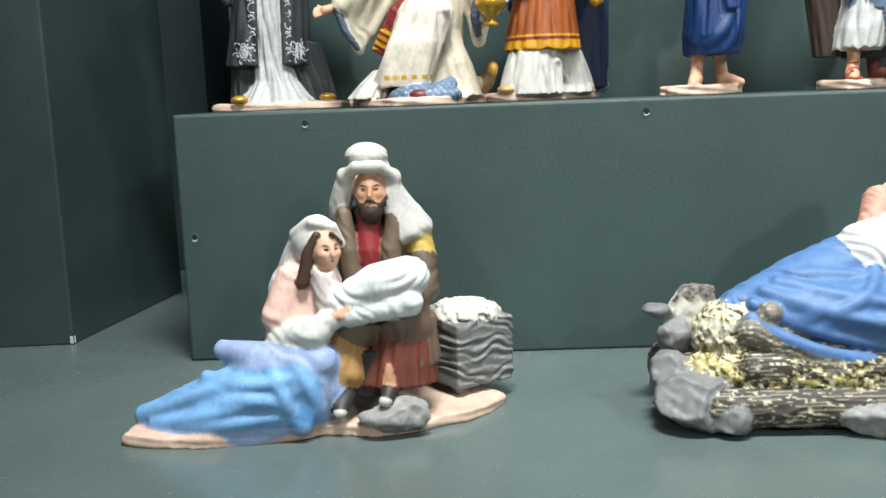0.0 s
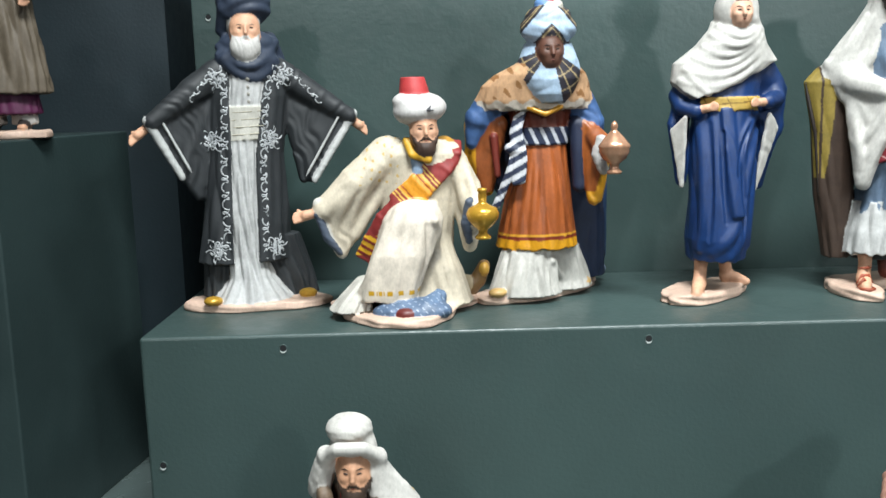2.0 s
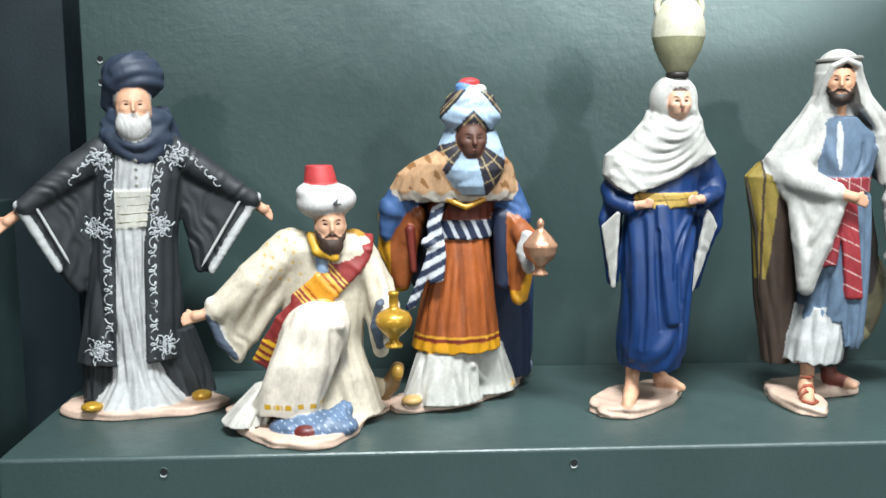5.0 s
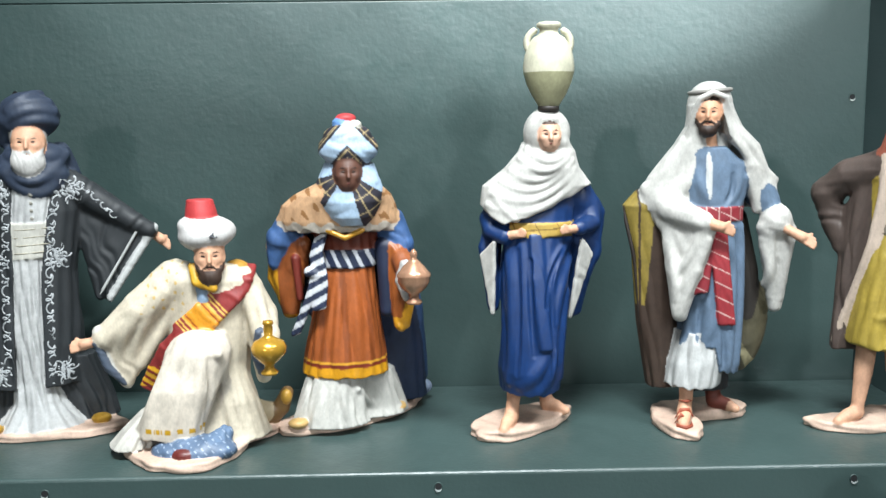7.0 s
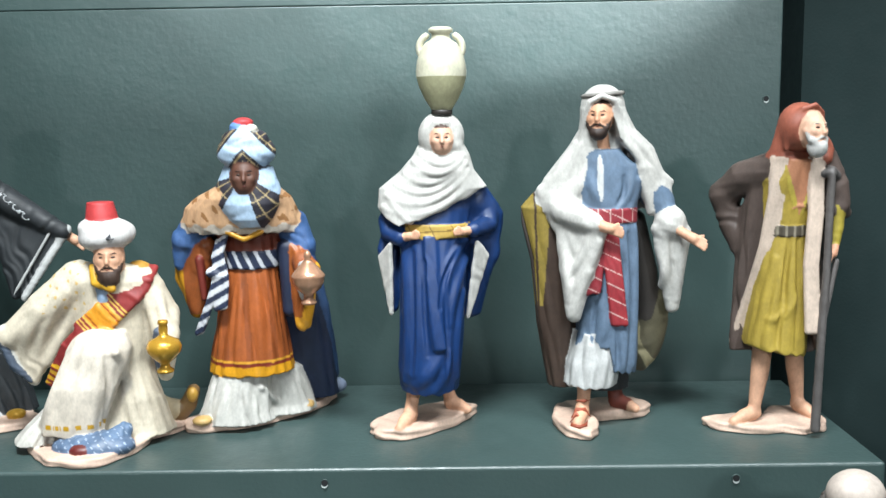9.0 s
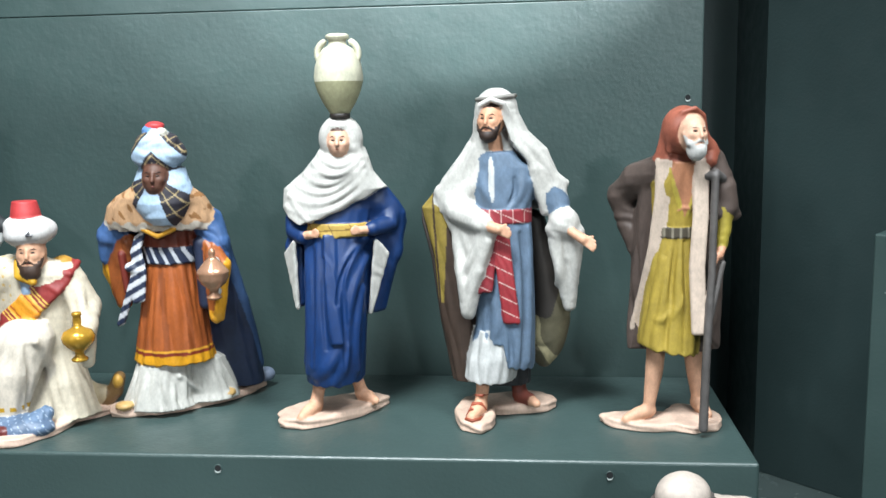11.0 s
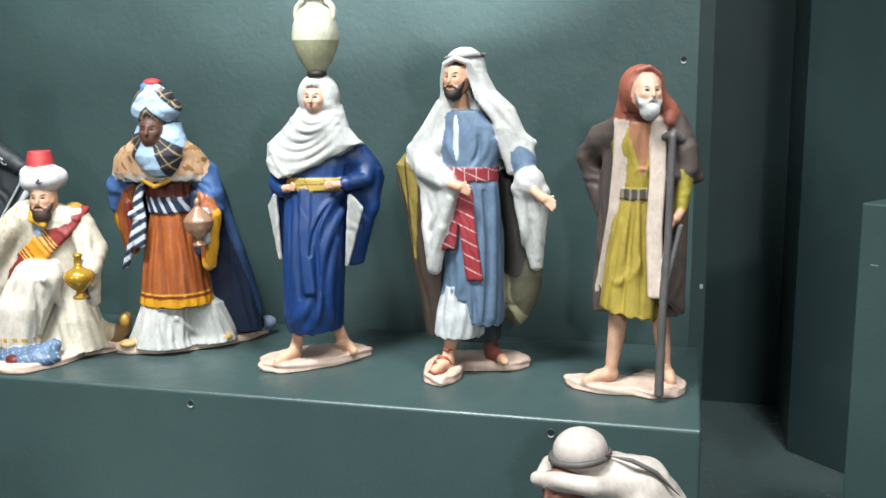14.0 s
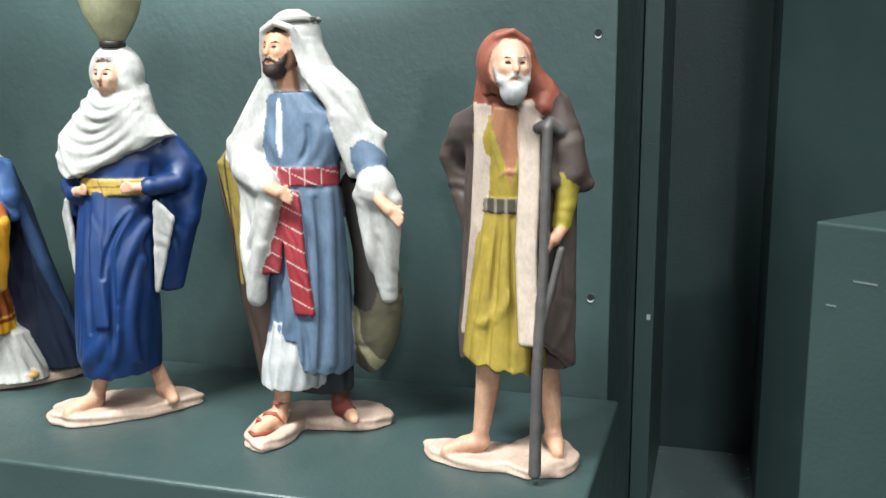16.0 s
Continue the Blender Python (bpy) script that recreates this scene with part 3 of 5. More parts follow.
def black_robed_magus():
    k = Clay((-124, -52, -1), (124, 58, 316), 1.05)
    k.base(-5, 2, 68, 40, 8, turn=-18, seed=1)
    k.gown([(5, -8, -6, 43, 27), (13, -8, -5, 35, 25), (30, -9, -3, 23, 21), (50, -11, -2, 19, 18), (100, -12, -2, 18, 18), (165, -9, -2, 19, 18), (232, 0, -2, 20, 16)], "#b9bab9", n=11, amp=3.0, seed=1, gloss=0.35, tag="skirt")
    opening = lambda X, Y, Z: -np.maximum(np.abs(X - np.interp(Z, (40, 140, 200, 240), (-14, -11, -6, 0))) - np.interp(Z, (40, 150, 240), (12.5, 12, 18)), Y - 2)
    k.gown([(46, -13, 3, 44, 28), (100, -8, 3, 40, 26), (150, -5, 3, 35, 24), (205, 0, 4, 37, 22), (238, 0, 4, 31, 18)], BLACK, n=10, amp=1.8, seed=2, keep=opening, tag="robe")
    k.gown([(7, 24, 13, 36, 21), (30, 20, 12, 35, 21), (70, 6, 9, 36, 22)], BLACK, n=13, amp=3.0, seed=3, tag="train")
    k.gown([(12, -40, 6, 14, 14), (60, -34, 6, 18, 16)], BLACK, n=8, amp=2.5, seed=5, tag="train")
    k.gown([(164, -8, -2, 20.5, 19), (196, -5, -2, 20.5, 19)], "#c1bfb5", n=2, amp=0.6, seed=1, tag="girdle")
    for z in (170, 177, 184, 191):
        k.tube([(x, k.front(x, z) or -20, z + 0.04 * x) for x in range(-21, 13, 3)], 0.6, "#aaa594")
    for s, cuff, low, tip, wrist, hand in ((-1, (-96, -6, 187), (-68, -4, 131), (-52, 4, 112), (-97, 0, 178), (-113, -2, 166)), (1, (100, -6, 188), (58, -4, 122), (50, 4, 124), (99, 0, 180), (114, -2, 168))):
        k.limb([(s * 30, 3, 228), (s * 52, 2, 212), (cuff[0] * 0.95, -5, 184)], (13, 13, 8), BLACK, crease=(s * -0.5, 0.1, 0.8, 13, 1.0), k=4, tag="sleeve")
        k.cloth((s * 38, 4, 214), (cuff[0] * 0.97, -4, 184), (low[0], 0, low[2] + 2), 4.5, BLACK, crease=(0.9, 0.1, 0.3, 12, 1.6), k=4, tag="sleeve")
        k.cloth((s * 32, 5, 205), (low[0], 0, low[2] + 4), tip, 5, BLACK, crease=(0.9, 0.1, 0.2, 11, 1.6), k=4, tag="sleeve")
        k.limb([(cuff[0], cuff[1], cuff[2] - 2), (low[0], low[1] - 4, low[2])], (4.2, 3.2), "#b7b9b7", crease=(0.3, 0, 1, 9, 0.5), tag="cuff")
        b = np.array((s * -9.0, 0, 2.0))
        p0, p1 = np.array(cuff, float) + b + (0, -0.5, 4), np.array(low, float) + b + (0, -3, 2)
        k.tube([p0 + (p1 - p0) * t + np.array((0, -2.2, 0)) for t in np.linspace(0, 1, 14)], 1.3, "#b7b9b7")
        k.hand(wrist, hand, SKIN, (0.0, 0.25, 0.9), 1.0)
    k.ball((0, 1, 240), (29, 22, 16), NAVY, crease=(0.15, 0.2, 1, 15, 0.6), k=3, tag="scarf")
    k.ball((1, 3, 254), (27, 20, 15), NAVY, k=3, tag="scarf")
    for path, h in (([(-26, 244), (-2, 226), (27, 246)], 2.0), ([(-25, 252), (0, 233), (27, 256)], 2.2), ([(-22, 240), (2, 222), (24, 238)], 1.6)):
        k.ridge(path, 4.5, h, NAVY, k=3, tag="scarf")
    k.limb([(22, 12, 258), (30, 16, 240), (36, 16, 222)], (9, 8, 6), NAVY, crease=(0.8, 0, 0.3, 7, 1.2), k=4, tag="scarf")
    k.ball((-2, -6, 270), (15, 15, 18), "#cac8c3", tag="cap")
    k.head((-2, -12, 266), SKIN, (14, 13.5, 17), -4, "#cccac6", 6, brow="#a58a74")
    k.ball((-3, -18, 251), (14.5, 9, 14), "#cccac6", crease=(0.8, 0, 0.2, 4, 0.8), tag="beard")
    k.ball((0, 2, 291), (25, 22, 21), NAVY, crease=(0.35, 0.2, 0.9, 18, 0.8), turn=(0, 8, 0), k=3, tag="turban")
    k.ball((-4, 2, 294), (22, 20, 15), NAVY, crease=(-0.6, 0.2, 0.8, 18, 0.8), k=3, tag="turban")
    for path in ([(-23, 284), (-6, 300), (16, 302)], [(-22, 280), (-4, 294), (20, 294)], [(-16, 296), (-2, 307), (12, 309)], [(-20, 278), (2, 286), (20, 284)]):
        k.ridge(path, 4.0, 1.8, NAVY, k=3, tag="turban")
    k.limb([(-18, -5, 286), (-22, 4, 268)], (8, 6), NAVY, k=4, tag="turban")
    for x, y in ((-48, -20), (44, -18)):
        k.ball((x, y, 12), (9, 8, 4.5), GOLD, gloss=0.9, tag="shoe")
    # silver scrollwork along the robe's edges, round the collar and at its corners
    silver = "#afb3b5"

    def curl(path, r, turns, seed=0.0):
        pts = []
        for t in np.linspace(0, 1, int(turns * 16)):
            x, z = path(t)
            a = turns * math.tau * t + seed
            x, z = x + r * math.cos(a), z + r * 0.9 * math.sin(a * 1.0) * (1 if int(turns * t) % 2 else -1)
            y = k.front(x, z, 0.0)
            if y is not None and y < 0:
                pts.append((x, y - 0.1, z))
        if len(pts) > 4:
            k.tube(pts, 0.85, silver, 0.3, 5)

    curl(lambda t: (np.interp(52 + 176 * t, (40, 140, 200, 240), (-32, -29, -25, -24)), 52 + 176 * t), 3.0, 22)
    curl(lambda t: (np.interp(52 + 176 * t, (40, 140, 200, 240), (5, 7, 13, 24)), 52 + 176 * t), 3.0, 22, 1.0)
    for cx, cz in ((-40, 60), (16, 60), (-38, 164), (16, 164), (-30, 222), (30, 224)):
        for q in range(6):
            a = q * 1.05 + 0.3
            curl(lambda t: (cx + 9 * math.cos(a) * t, cz + 11 * math.sin(a) * t), 3.0, 2, a)
    curl(lambda t: (36 + 30 * t, 232 - 34 * t), 2.0, 8)
    curl(lambda t: (-34 - 22 * t, 230 - 28 * t), 2.0, 6)
    for z in (200, 207, 214, 221):
        k.ball((-3, (k.front(-3, z) or -18), z), 1.3, "#8d8a80", k=0.3)
    return k.build("figurine", (0.083, 0.125, TOP), "terracotta magus in a black robe with silver scrollwork and navy turban", group=ROW, turn=18)


def kneeling_magus():
    k = Clay((-112, -86, -1), (108, 84, 226), 1.05)
    k.base(1, -6, 50, 66, 8, turn=-8, seed=2.2)
    k.base(0, 24, 70, 42, 8, turn=6, seed=0.7)
    pale = "#d4cabb"
    k.gown([(6, 8, 20, 52, 42), (20, 10, 20, 47, 38), (60, 14, 18, 36, 28), (110, 18, 10, 35, 24), (148, 24, 5, 31, 20), (160, 25, 2, 20, 14)], CREAM, n=9, amp=1.2, seed=1, tag="robe")
    # the raised knee under the robe
    k.gown([(19, -10, -28, 27, 17), (28, -8, -28, 27, 18), (60, 4, -24, 28, 21), (90, 14, -16, 26, 20), (104, 17, -10, 19, 17), (110, 18, -6, 10, 10)], pale, n=7, amp=1.2, seed=3, tag="knee")
    k.ball((14, -15, 86), (25, 21, 22), pale, k=9, tag="knee")
    for path, h in (([(2, 98), (-12, 62), (-28, 22)], 2.0), ([(12, 96), (4, 60), (-8, 20)], 1.6), ([(22, 92), (18, 62), (10, 24)], 2.0), ([(34, 90), (34, 60), (28, 30)], 2.2), ([(-8, 84), (-22, 50), (-34, 24)], 1.8)):
        k.ridge(path, 4.0, h, pale, k=3.5, tag="knee")
    k.ridge([(28, 86), (26, 56), (18, 26)], 2.4, 1.8, pale, groove=True, k=2)
    k.gown([(8, -46, -16, 20, 24), (22, -38, -14, 16, 20), (36, -28, -8, 12, 14)], "#c5c2b9", n=9, amp=2.4, seed=2, tag="robe")
    k.gown([(8, 46, 8, 22, 26), (40, 40, 8, 18, 22), (74, 34, 8, 8, 10)], CREAM, n=8, amp=1.6, seed=4, k=6, tag="robe")
    # patterned blue underskirt, a shoe under it, the other foot behind
    k.ball((12, -38, 10), (36, 19, 11), "#566a84", crease=("grit", 9.0, 1.0), gloss=0.3, tag="under")
    k.limb([(26, -40, 11), (36, -28, 20)], (11, 7), "#5c738f", crease=(0.9, 0.2, 0.1, 9, 1.0), k=4, tag="under")
    k.coat("under", lambda x, y, z: (np.abs(np.sin(0.42 * x + 0.2 * y + 0.3 * z)) < 0.20) & (np.sin(0.9 * z - 0.5 * x + 0.6 * y) > 0.0), "#a6b3c3")
    k.ball((7, -52, 10), (10, 8, 5.5), "#5f231f", gloss=0.4)
    k.limb([(40, 24, 22), (64, 36, 18)], (15, 9), "#b0a184", crease=(0.7, 0.5, 0.3, 9, 1.0), k=5, tag="robe")
    k.limb([(66, 36, 14), (74, 37, 22), (80, 36, 36)], (8, 8, 6), "#6d5230", gloss=0.5, k=3)
    k.ball((80, 32, 33), (5, 5, 7), "#b98f3c", gloss=0.8)
    # arms
    k.limb([(-8, 6, 148), (-38, -1, 124), (-68, -8, 100)], (18, 16, 10), CREAM, crease=(0.7, 0.1, -0.7, 18, 1.1), k=6, tag="sleeve")
    k.cloth((-12, 4, 124), (-68, -8, 104), (-54, 2, 60), 6, CREAM, crease=(0.8, 0.1, 0.5, 18, 1.0), k=5, tag="sleeve")
    for path in ([(-14, 140), (-34, 112), (-50, 76)], [(-24, 136), (-46, 110), (-58, 84)], [(-8, 128), (-24, 100), (-40, 74)]):
        k.ridge(path, 4.5, 1.8, CREAM, k=4, tag="sleeve")
    k.limb([(-72, -9, 106), (-66, -5, 82), (-54, 3, 57)], (5.5, 5.5, 5), "#ccc9c0", crease=(0.2, 0, 1, 12, 0.5), k=2, tag="cuff")
    k.limb([(-73, -13, 96), (-66, -10, 74), (-55, -3, 59)], (3.4, 3.6, 2.6), "#4b5666", crease=(0.5, 0, 1, 6, 0.6), tag="lining")
    k.hand((-73, -10, 98), (-96, -13, 93), SKIN, (0, 0.3, 0.9), 1.0)
    k.limb([(48, 10, 144), (64, 12, 114), (72, -8, 98)], (15, 14, 10), CREAM, crease=(0.2, 0.3, 0.9, 18, 0.9), k=6, tag="sleeve")
    k.cloth((54, 10, 122), (74, -6, 100), (66, 2, 62), 7, CREAM, crease=(0.9, 0.1, 0.3, 16, 1.0), k=5, tag="sleeve")
    for path in ([(48, 146), (58, 120), (66, 84)], [(58, 140), (70, 112), (72, 82)]):
        k.ridge(path, 4.5, 1.6, CREAM, k=4, tag="sleeve")
    k.limb([(66, -14, 104), (62, -10, 84), (65, -6, 68)], (4, 4.5, 3.5), "#4b5666", crease=(0.5, 0, 1, 6, 0.6), tag="lining")
    k.hand((70, -16, 95), (77, -30, 93), SKIN, (0, 0, 1), 0.9)
    k.lathe((77, -34, 73), [(0.3, 0), (7, 0), (7.5, 2), (4, 5), (4, 8), (9, 12), (14, 18), (15, 23), (12.5, 28), (6, 31), (3.5, 33), (4, 38), (3.6, 42), (4.6, 43), (4, 45.5), (0.2, 46)], GOLD, 1.0)
    # the sash, red at its ends and gold across the chest
    path = [(48, 14, 158), (47, -2, 149), (40, -10, 138), (22, -16, 120), (2, -17, 104), (-12, -15, 90), (-24, -10, 70), (-33, -4, 54)]
    for a, b in zip(path, path[1:]):
        a, b = np.array(a, float), np.array(b, float)
        n = np.array((a[2] - b[2], 0, b[0] - a[0])) / math.hypot(a[2] - b[2], b[0] - a[0]) * (10 if b[2] > 90 else 6)
        for q in ((a + n, a - n, b + n), (b + n, b - n, a - n)):
            k.cloth(*q, 2.6, "#8c2c2a", crease=(0.7, 0, 0.72, 9, 0.5), k=2, tag="sash")
    k.limb([(44, 12, 154), (54, 10, 142)], (10, 9), "#b98a35", k=3, tag="sash")
    along = lambda x, y, z: x + 0.85 * (z - 120)
    k.coat("sash", lambda x, y, z: (np.abs(along(x, y, z) - 17) < 15) & (y < -4), "#d8922c", 0.7)
    for off, wide in ((15, 1.3), (20, 1.0), (24, 0.8)):
        k.coat("sash", lambda x, y, z, off=off, wide=wide: np.abs(np.abs(along(x, y, z) - 17) - off) < wide, "#e0b85a", 0.7)
    k.coat("sash", lambda x, y, z: (np.abs(along(x, y, z) - 17) < 15) & (np.abs(np.abs(along(x, y, z) - 17) - 11) < 0.9), "#9a4a20")
    k.coat("sash", lambda x, y, z: (z < 76) & (z > 57) & (np.sin(z * 0.8 + 0.5 * x) > -0.3), "#d8a52c", 0.7)
    k.limb([(17, -9, 150), (20, -13, 134)], (6, 5), "#8ea4bd", crease=(0.5, 0, 0.7, 7, 0.5), tag="vest")
    k.limb([(10, -8, 161), (15, -18, 149), (30, -20, 144)], (3.6, 3.6, 3.6), "#c99a2c", crease=(0.8, 0, 0.6, 5, 0.6), gloss=0.6, tag="collar")
    k.ball((24, 0, 154), (18, 14, 12), CREAM, k=4, tag="robe")
    k.head((26, -10, 170), "#c99a7c", (13, 14, 17), 10, "#3f2e25", 3)
    k.ball((23, -4, 189), (24.5, 22, 14.5), "#cecbc8", turn=(6, -6, 0), crease=("drape", 4, -30, 200, 12, 0.5), k=3, tag="turban")
    k.ball((20, -3, 194), (22, 19, 11), "#cecbc8", turn=(4, 8, 0), crease=("drape", 50, -20, 196, 12, 0.5), k=3, tag="turban")
    k.gown([(196, 19, -2, 14.5, 14.5), (208, 18, -1, 13, 13), (218, 17, 0, 11, 11)], "#b8393a", n=2, amp=0.3, k=1.5, tag="fez")
    k.limb([(36, -25, 188), (31, -25.5, 188), (33.5, -25.5, 192)], (1.0, 1.0, 0.8), "#55575c", k=0.5)
    k.coat("knee", lambda x, y, z: (np.abs(z - 27) < 2.2) & (np.abs(x + 4) < 26) & (np.sin(x * 0.7) + 0.6 * np.sin(x * 1.9) > -0.15), "#c79a1e", 0.6)
    for tag in ("robe", "sleeve"):
        k.coat(tag, lambda x, y, z: (y < 4) & (x < 2) & (x > -36) & (z > 122) & (np.sin(x * 0.5 + z * 0.3) * np.sin(z * 0.45 - x * 0.3) + 0.2 * np.sin(1.1 * x) > 0.82), "#cfae6a")
    return k.build("figurine", (0.225, 0.075, TOP), "kneeling terracotta magus in cream robes and red fez holding gold flask", group=ROW)


def tartan_magus():
    k = Clay((-92, -86, -1), (96, 118, 294), 1.1)
    k.base(2, 26, 84, 32, 9, turn=46, seed=3.1)
    rust, gold, night, sky = "#a3572a", "#cf9320", "#1b2740", "#a9c0d6"
    for cx, cy, q in ((-18, -10, 2), (16, 22, 5)):
        k.gown([(7, cx, cy, 36, 28), (16, cx, cy, 33, 26), (50, cx * 0.7, cy * 0.7, 27, 22), (70, -2, 2, 20, 16)], "#bdbbb4", n=10, amp=3.0, seed=q, gloss=0.45, tag="skirt")
    for path in ([(-36, 40), (-40, 28), (-48, 14)], [(-22, 40), (-24, 28), (-28, 14)], [(-6, 40), (-4, 28), (-2, 14)], [(8, 40), (14, 28), (20, 16)]):
        k.ridge(path, 3.0, 1.8, "#bdbbb4", k=2.5, gloss=0.45, tag="skirt")
    k.gown([(52, -5, 2, 40, 34), (100, -3, 0, 32, 28), (150, 0, -2, 24, 21), (190, -2, -4, 30, 20), (212, 0, -8, 24, 17)], rust, n=12, amp=2.0, seed=4, hem=1.5, gloss=0.4, tag="tunic")
    for path in ([(-16, 150), (-24, 110), (-30, 66)], [(-6, 150), (-8, 110), (-12, 66)], [(6, 150), (8, 110), (8, 66)], [(14, 150), (20, 110), (24, 66)]):
        k.ridge(path, 3.0, 1.8, rust, k=2.5, gloss=0.4, tag="tunic")
    k.coat("tunic", lambda x, y, z: np.sin(0.42 * x + 0.02 * z) * np.sin(0.17 * x + 1.0 + 0.01 * z) > 0.30, "#8b4821")
    k.coat("tunic", lambda x, y, z: z < 62 + 1.2 * np.sin(x * 0.3), gold, 0.75)
    k.coat("tunic", lambda x, y, z: (z > 62) & (z < 64.5), "#7a2c1c")
    k.coat("tunic", lambda x, y, z: (z > 64.5) & (z < 67), "#d79e36", 0.7)
    k.coat("tunic", lambda x, y, z: (z > 166), "#6e3221")
    back = lambda X, Y, Z: np.interp(Z, (20, 100, 200), (26, 14, 2)) - Y
    k.gown([(12, 42, 52, 28, 20), (60, 28, 40, 40, 24), (105, 10, 26, 54, 26), (165, -5, 12, 60, 26), (200, -4, 4, 50, 22)], night, n=9, amp=1.6, seed=1, keep=back, tag="cape")
    k.limb([(-44, -2, 194), (-60, -6, 178), (-66, -6, 156)], (16, 13, 6), "#3b5c8c", crease=(0.7, 0, 0.6, 16, 1.0), k=5, tag="cape")
    k.limb([(38, -2, 190), (50, -6, 172), (54, -4, 156)], (15, 11, 6), "#3b5c8c", crease=(0.7, 0, 0.6, 16, 1.0), k=5, tag="cape")
    k.cloth((46, 0, 186), (62, 20, 110), (66, 50, 34), 5, "#2f4a70", crease=(0.8, 0.4, 0.1, 16, 1.0), k=5, tag="cape")
    # rust sleeves edged with gold
    k.cloth((-66, -2, 172), (-40, -8, 172), (-54, 2, 110), 8, "#8f4d25", crease=(0.95, 0, 0.2, 13, 1.6), gloss=0.4, k=4, tag="sleeve")
    k.cloth((-66, -2, 172), (-70, 4, 140), (-54, 2, 110), 5, "#8f4d25", gloss=0.4, k=4, tag="sleeve")
    k.cloth((42, -12, 168), (60, -24, 152), (49, -20, 100), 7, "#9c5526", crease=(0.95, 0, 0.2, 12, 1.6), gloss=0.4, k=4, tag="sleeve")
    k.coat("sleeve", lambda x, y, z: (x < -63) | (z < 107) | ((x > 40) & (x - 0.28 * (z - 100) > 47)), "#d79a2a", 0.75)
    k.limb([(-46, -14, 160), (-43, -14, 124)], (4, 3), "#6e2418", tag="lining")
    k.limb([(34, -10, 170), (36, -12, 112)], (8, 7), "#1d2740", k=3, tag="lining")
    k.limb([(54, -34, 156), (50, -34, 142), (55, -36, 128)], (5, 6, 5), "#c2c0bd", crease=(0.2, 0, 1, 8, 0.6), k=2, tag="cuff")
    k.limb([(50, -20, 158), (54, -32, 148)], (9, 8), "#8f4d25", k=3, tag="sleeve")
    k.hand((54, -40, 146), (60, -56, 150), "#4a2d22", (0, 0, 1), 0.8)
    k.lathe((61, -59, 126), [(0.3, 0), (6.5, 0), (7, 2), (4, 5), (4.5, 9), (11, 14), (14, 20), (14, 23), (14.6, 24), (14.6, 26), (12, 29), (9, 33), (5, 37), (2.4, 40), (3.3, 42), (3, 45), (1, 47.5), (0.2, 48)], "#c99a7c", 1.0, flute=0.02)
    # belt and knotted sash, white and navy
    k.gown([(152, 0, -3, 26, 23), (168, 0, -3, 27, 23)], "#1e2942", n=4, amp=0.4, tag="belt")
    k.coat("belt", lambda x, y, z: np.sin((x + 0.45 * z) * 0.62) > 0.45, "#bfc2c8")
    k.strip([(-22, -24, 180), (-26, -26, 166), (-24, -27, 152)], (3.6, -1, 2), 2.6, "#1e2942", k=2, tag="sash")
    k.strip([(-24, -27, 154), (-32, -30, 128), (-46, -26, 94)], (2.8, -0.8, 1.3), 2.0, "#1e2942", crease=(0.9, 0, 0.3, 7, 0.8), k=2, tag="sash")
    k.strip([(-24, -27, 154), (-22, -30, 138), (-24, -31, 118)], (4.2, -0.5, 1), 2.4, "#1e2942", k=2, tag="sash")
    k.limb([(-32, -28, 150), (-20, -28, 146)], (5, 4), "#1e2942", k=2, tag="sash")
    k.coat("sash", lambda x, y, z: np.sin((z * 0.9 - 0.5 * x) * 0.62) > 0.05, "#c3c6cb")
    # fur cape with brown marks
    k.gown([(186, -7, -6, 53, 28), (194, -7, -7, 55, 30), (208, -6, -11, 51, 29), (218, -2, -17, 43, 27), (230, 4, -27, 25, 19)], "#c9a07a", n=15, amp=1.2, seed=2, hem=3.0, k=3, tag="fur")
    k.coat("fur", lambda x, y, z: z < 193 + 2 * np.sin(x * 0.4), "#c8bfb2")
    k.coat("fur", lambda x, y, z: (z > 196) & (np.sin(x * 0.27 + 1 + 0.8 * np.sin(0.13 * z)) * np.sin(z * 0.29 + 0.1 * x) + 0.25 * np.sin(0.9 * x + 0.5 * z) > 0.62), "#94683f")
    k.limb([(-14, -33, 187), (1, -36, 181), (16, -33, 187)], (2.2, 2.6, 2.2), "#c08b2a", gloss=0.8, tag="chain")
    # tartan scarf and turban round a dark face
    k.gown([(192, 8, -32, 11, 10), (199, 7, -31, 19, 16), (213, 5, -30, 28, 20), (230, 5, -28, 28, 19), (246, 5, -24, 22, 16)], sky, n=3, amp=0.3, crease=("drape", 5, -44, 244, 12, 0.7), k=3, tag="scarf")
    k.ball((5, -27, 238), (21, 17, 20), sky, crease=(0.8, 0.1, 0.3, 14, 0.7), k=3, tag="scarf")
    k.ball((5.5, -52, 238), (11, 11, 16), sky, k=2, carve=True)
    k.head((5, -40, 238), "#5e3c2e", (12, 13, 16.5), 8, brow="#2e1c18", lip="#7a4038")
    k.ball((5, -29, 259), (26, 22, 16), sky, turn=(8, 0, 0), crease=(0.7, 0.1, 0.7, 16, 1.0), k=3, tag="turban")
    k.ball((5, -31, 269), (21, 18, 12), "#b4c6d6", crease=(-0.7, 0.1, 0.7, 14, 1.0), k=3, tag="turban")
    rib = lambda x, z: np.sin(0.17 * (np.abs(x - 6) * 1.1 + z) + 2.2)
    k.coat("turban", lambda x, y, z: rib(x, z) > 0.25, "#2c2a33")
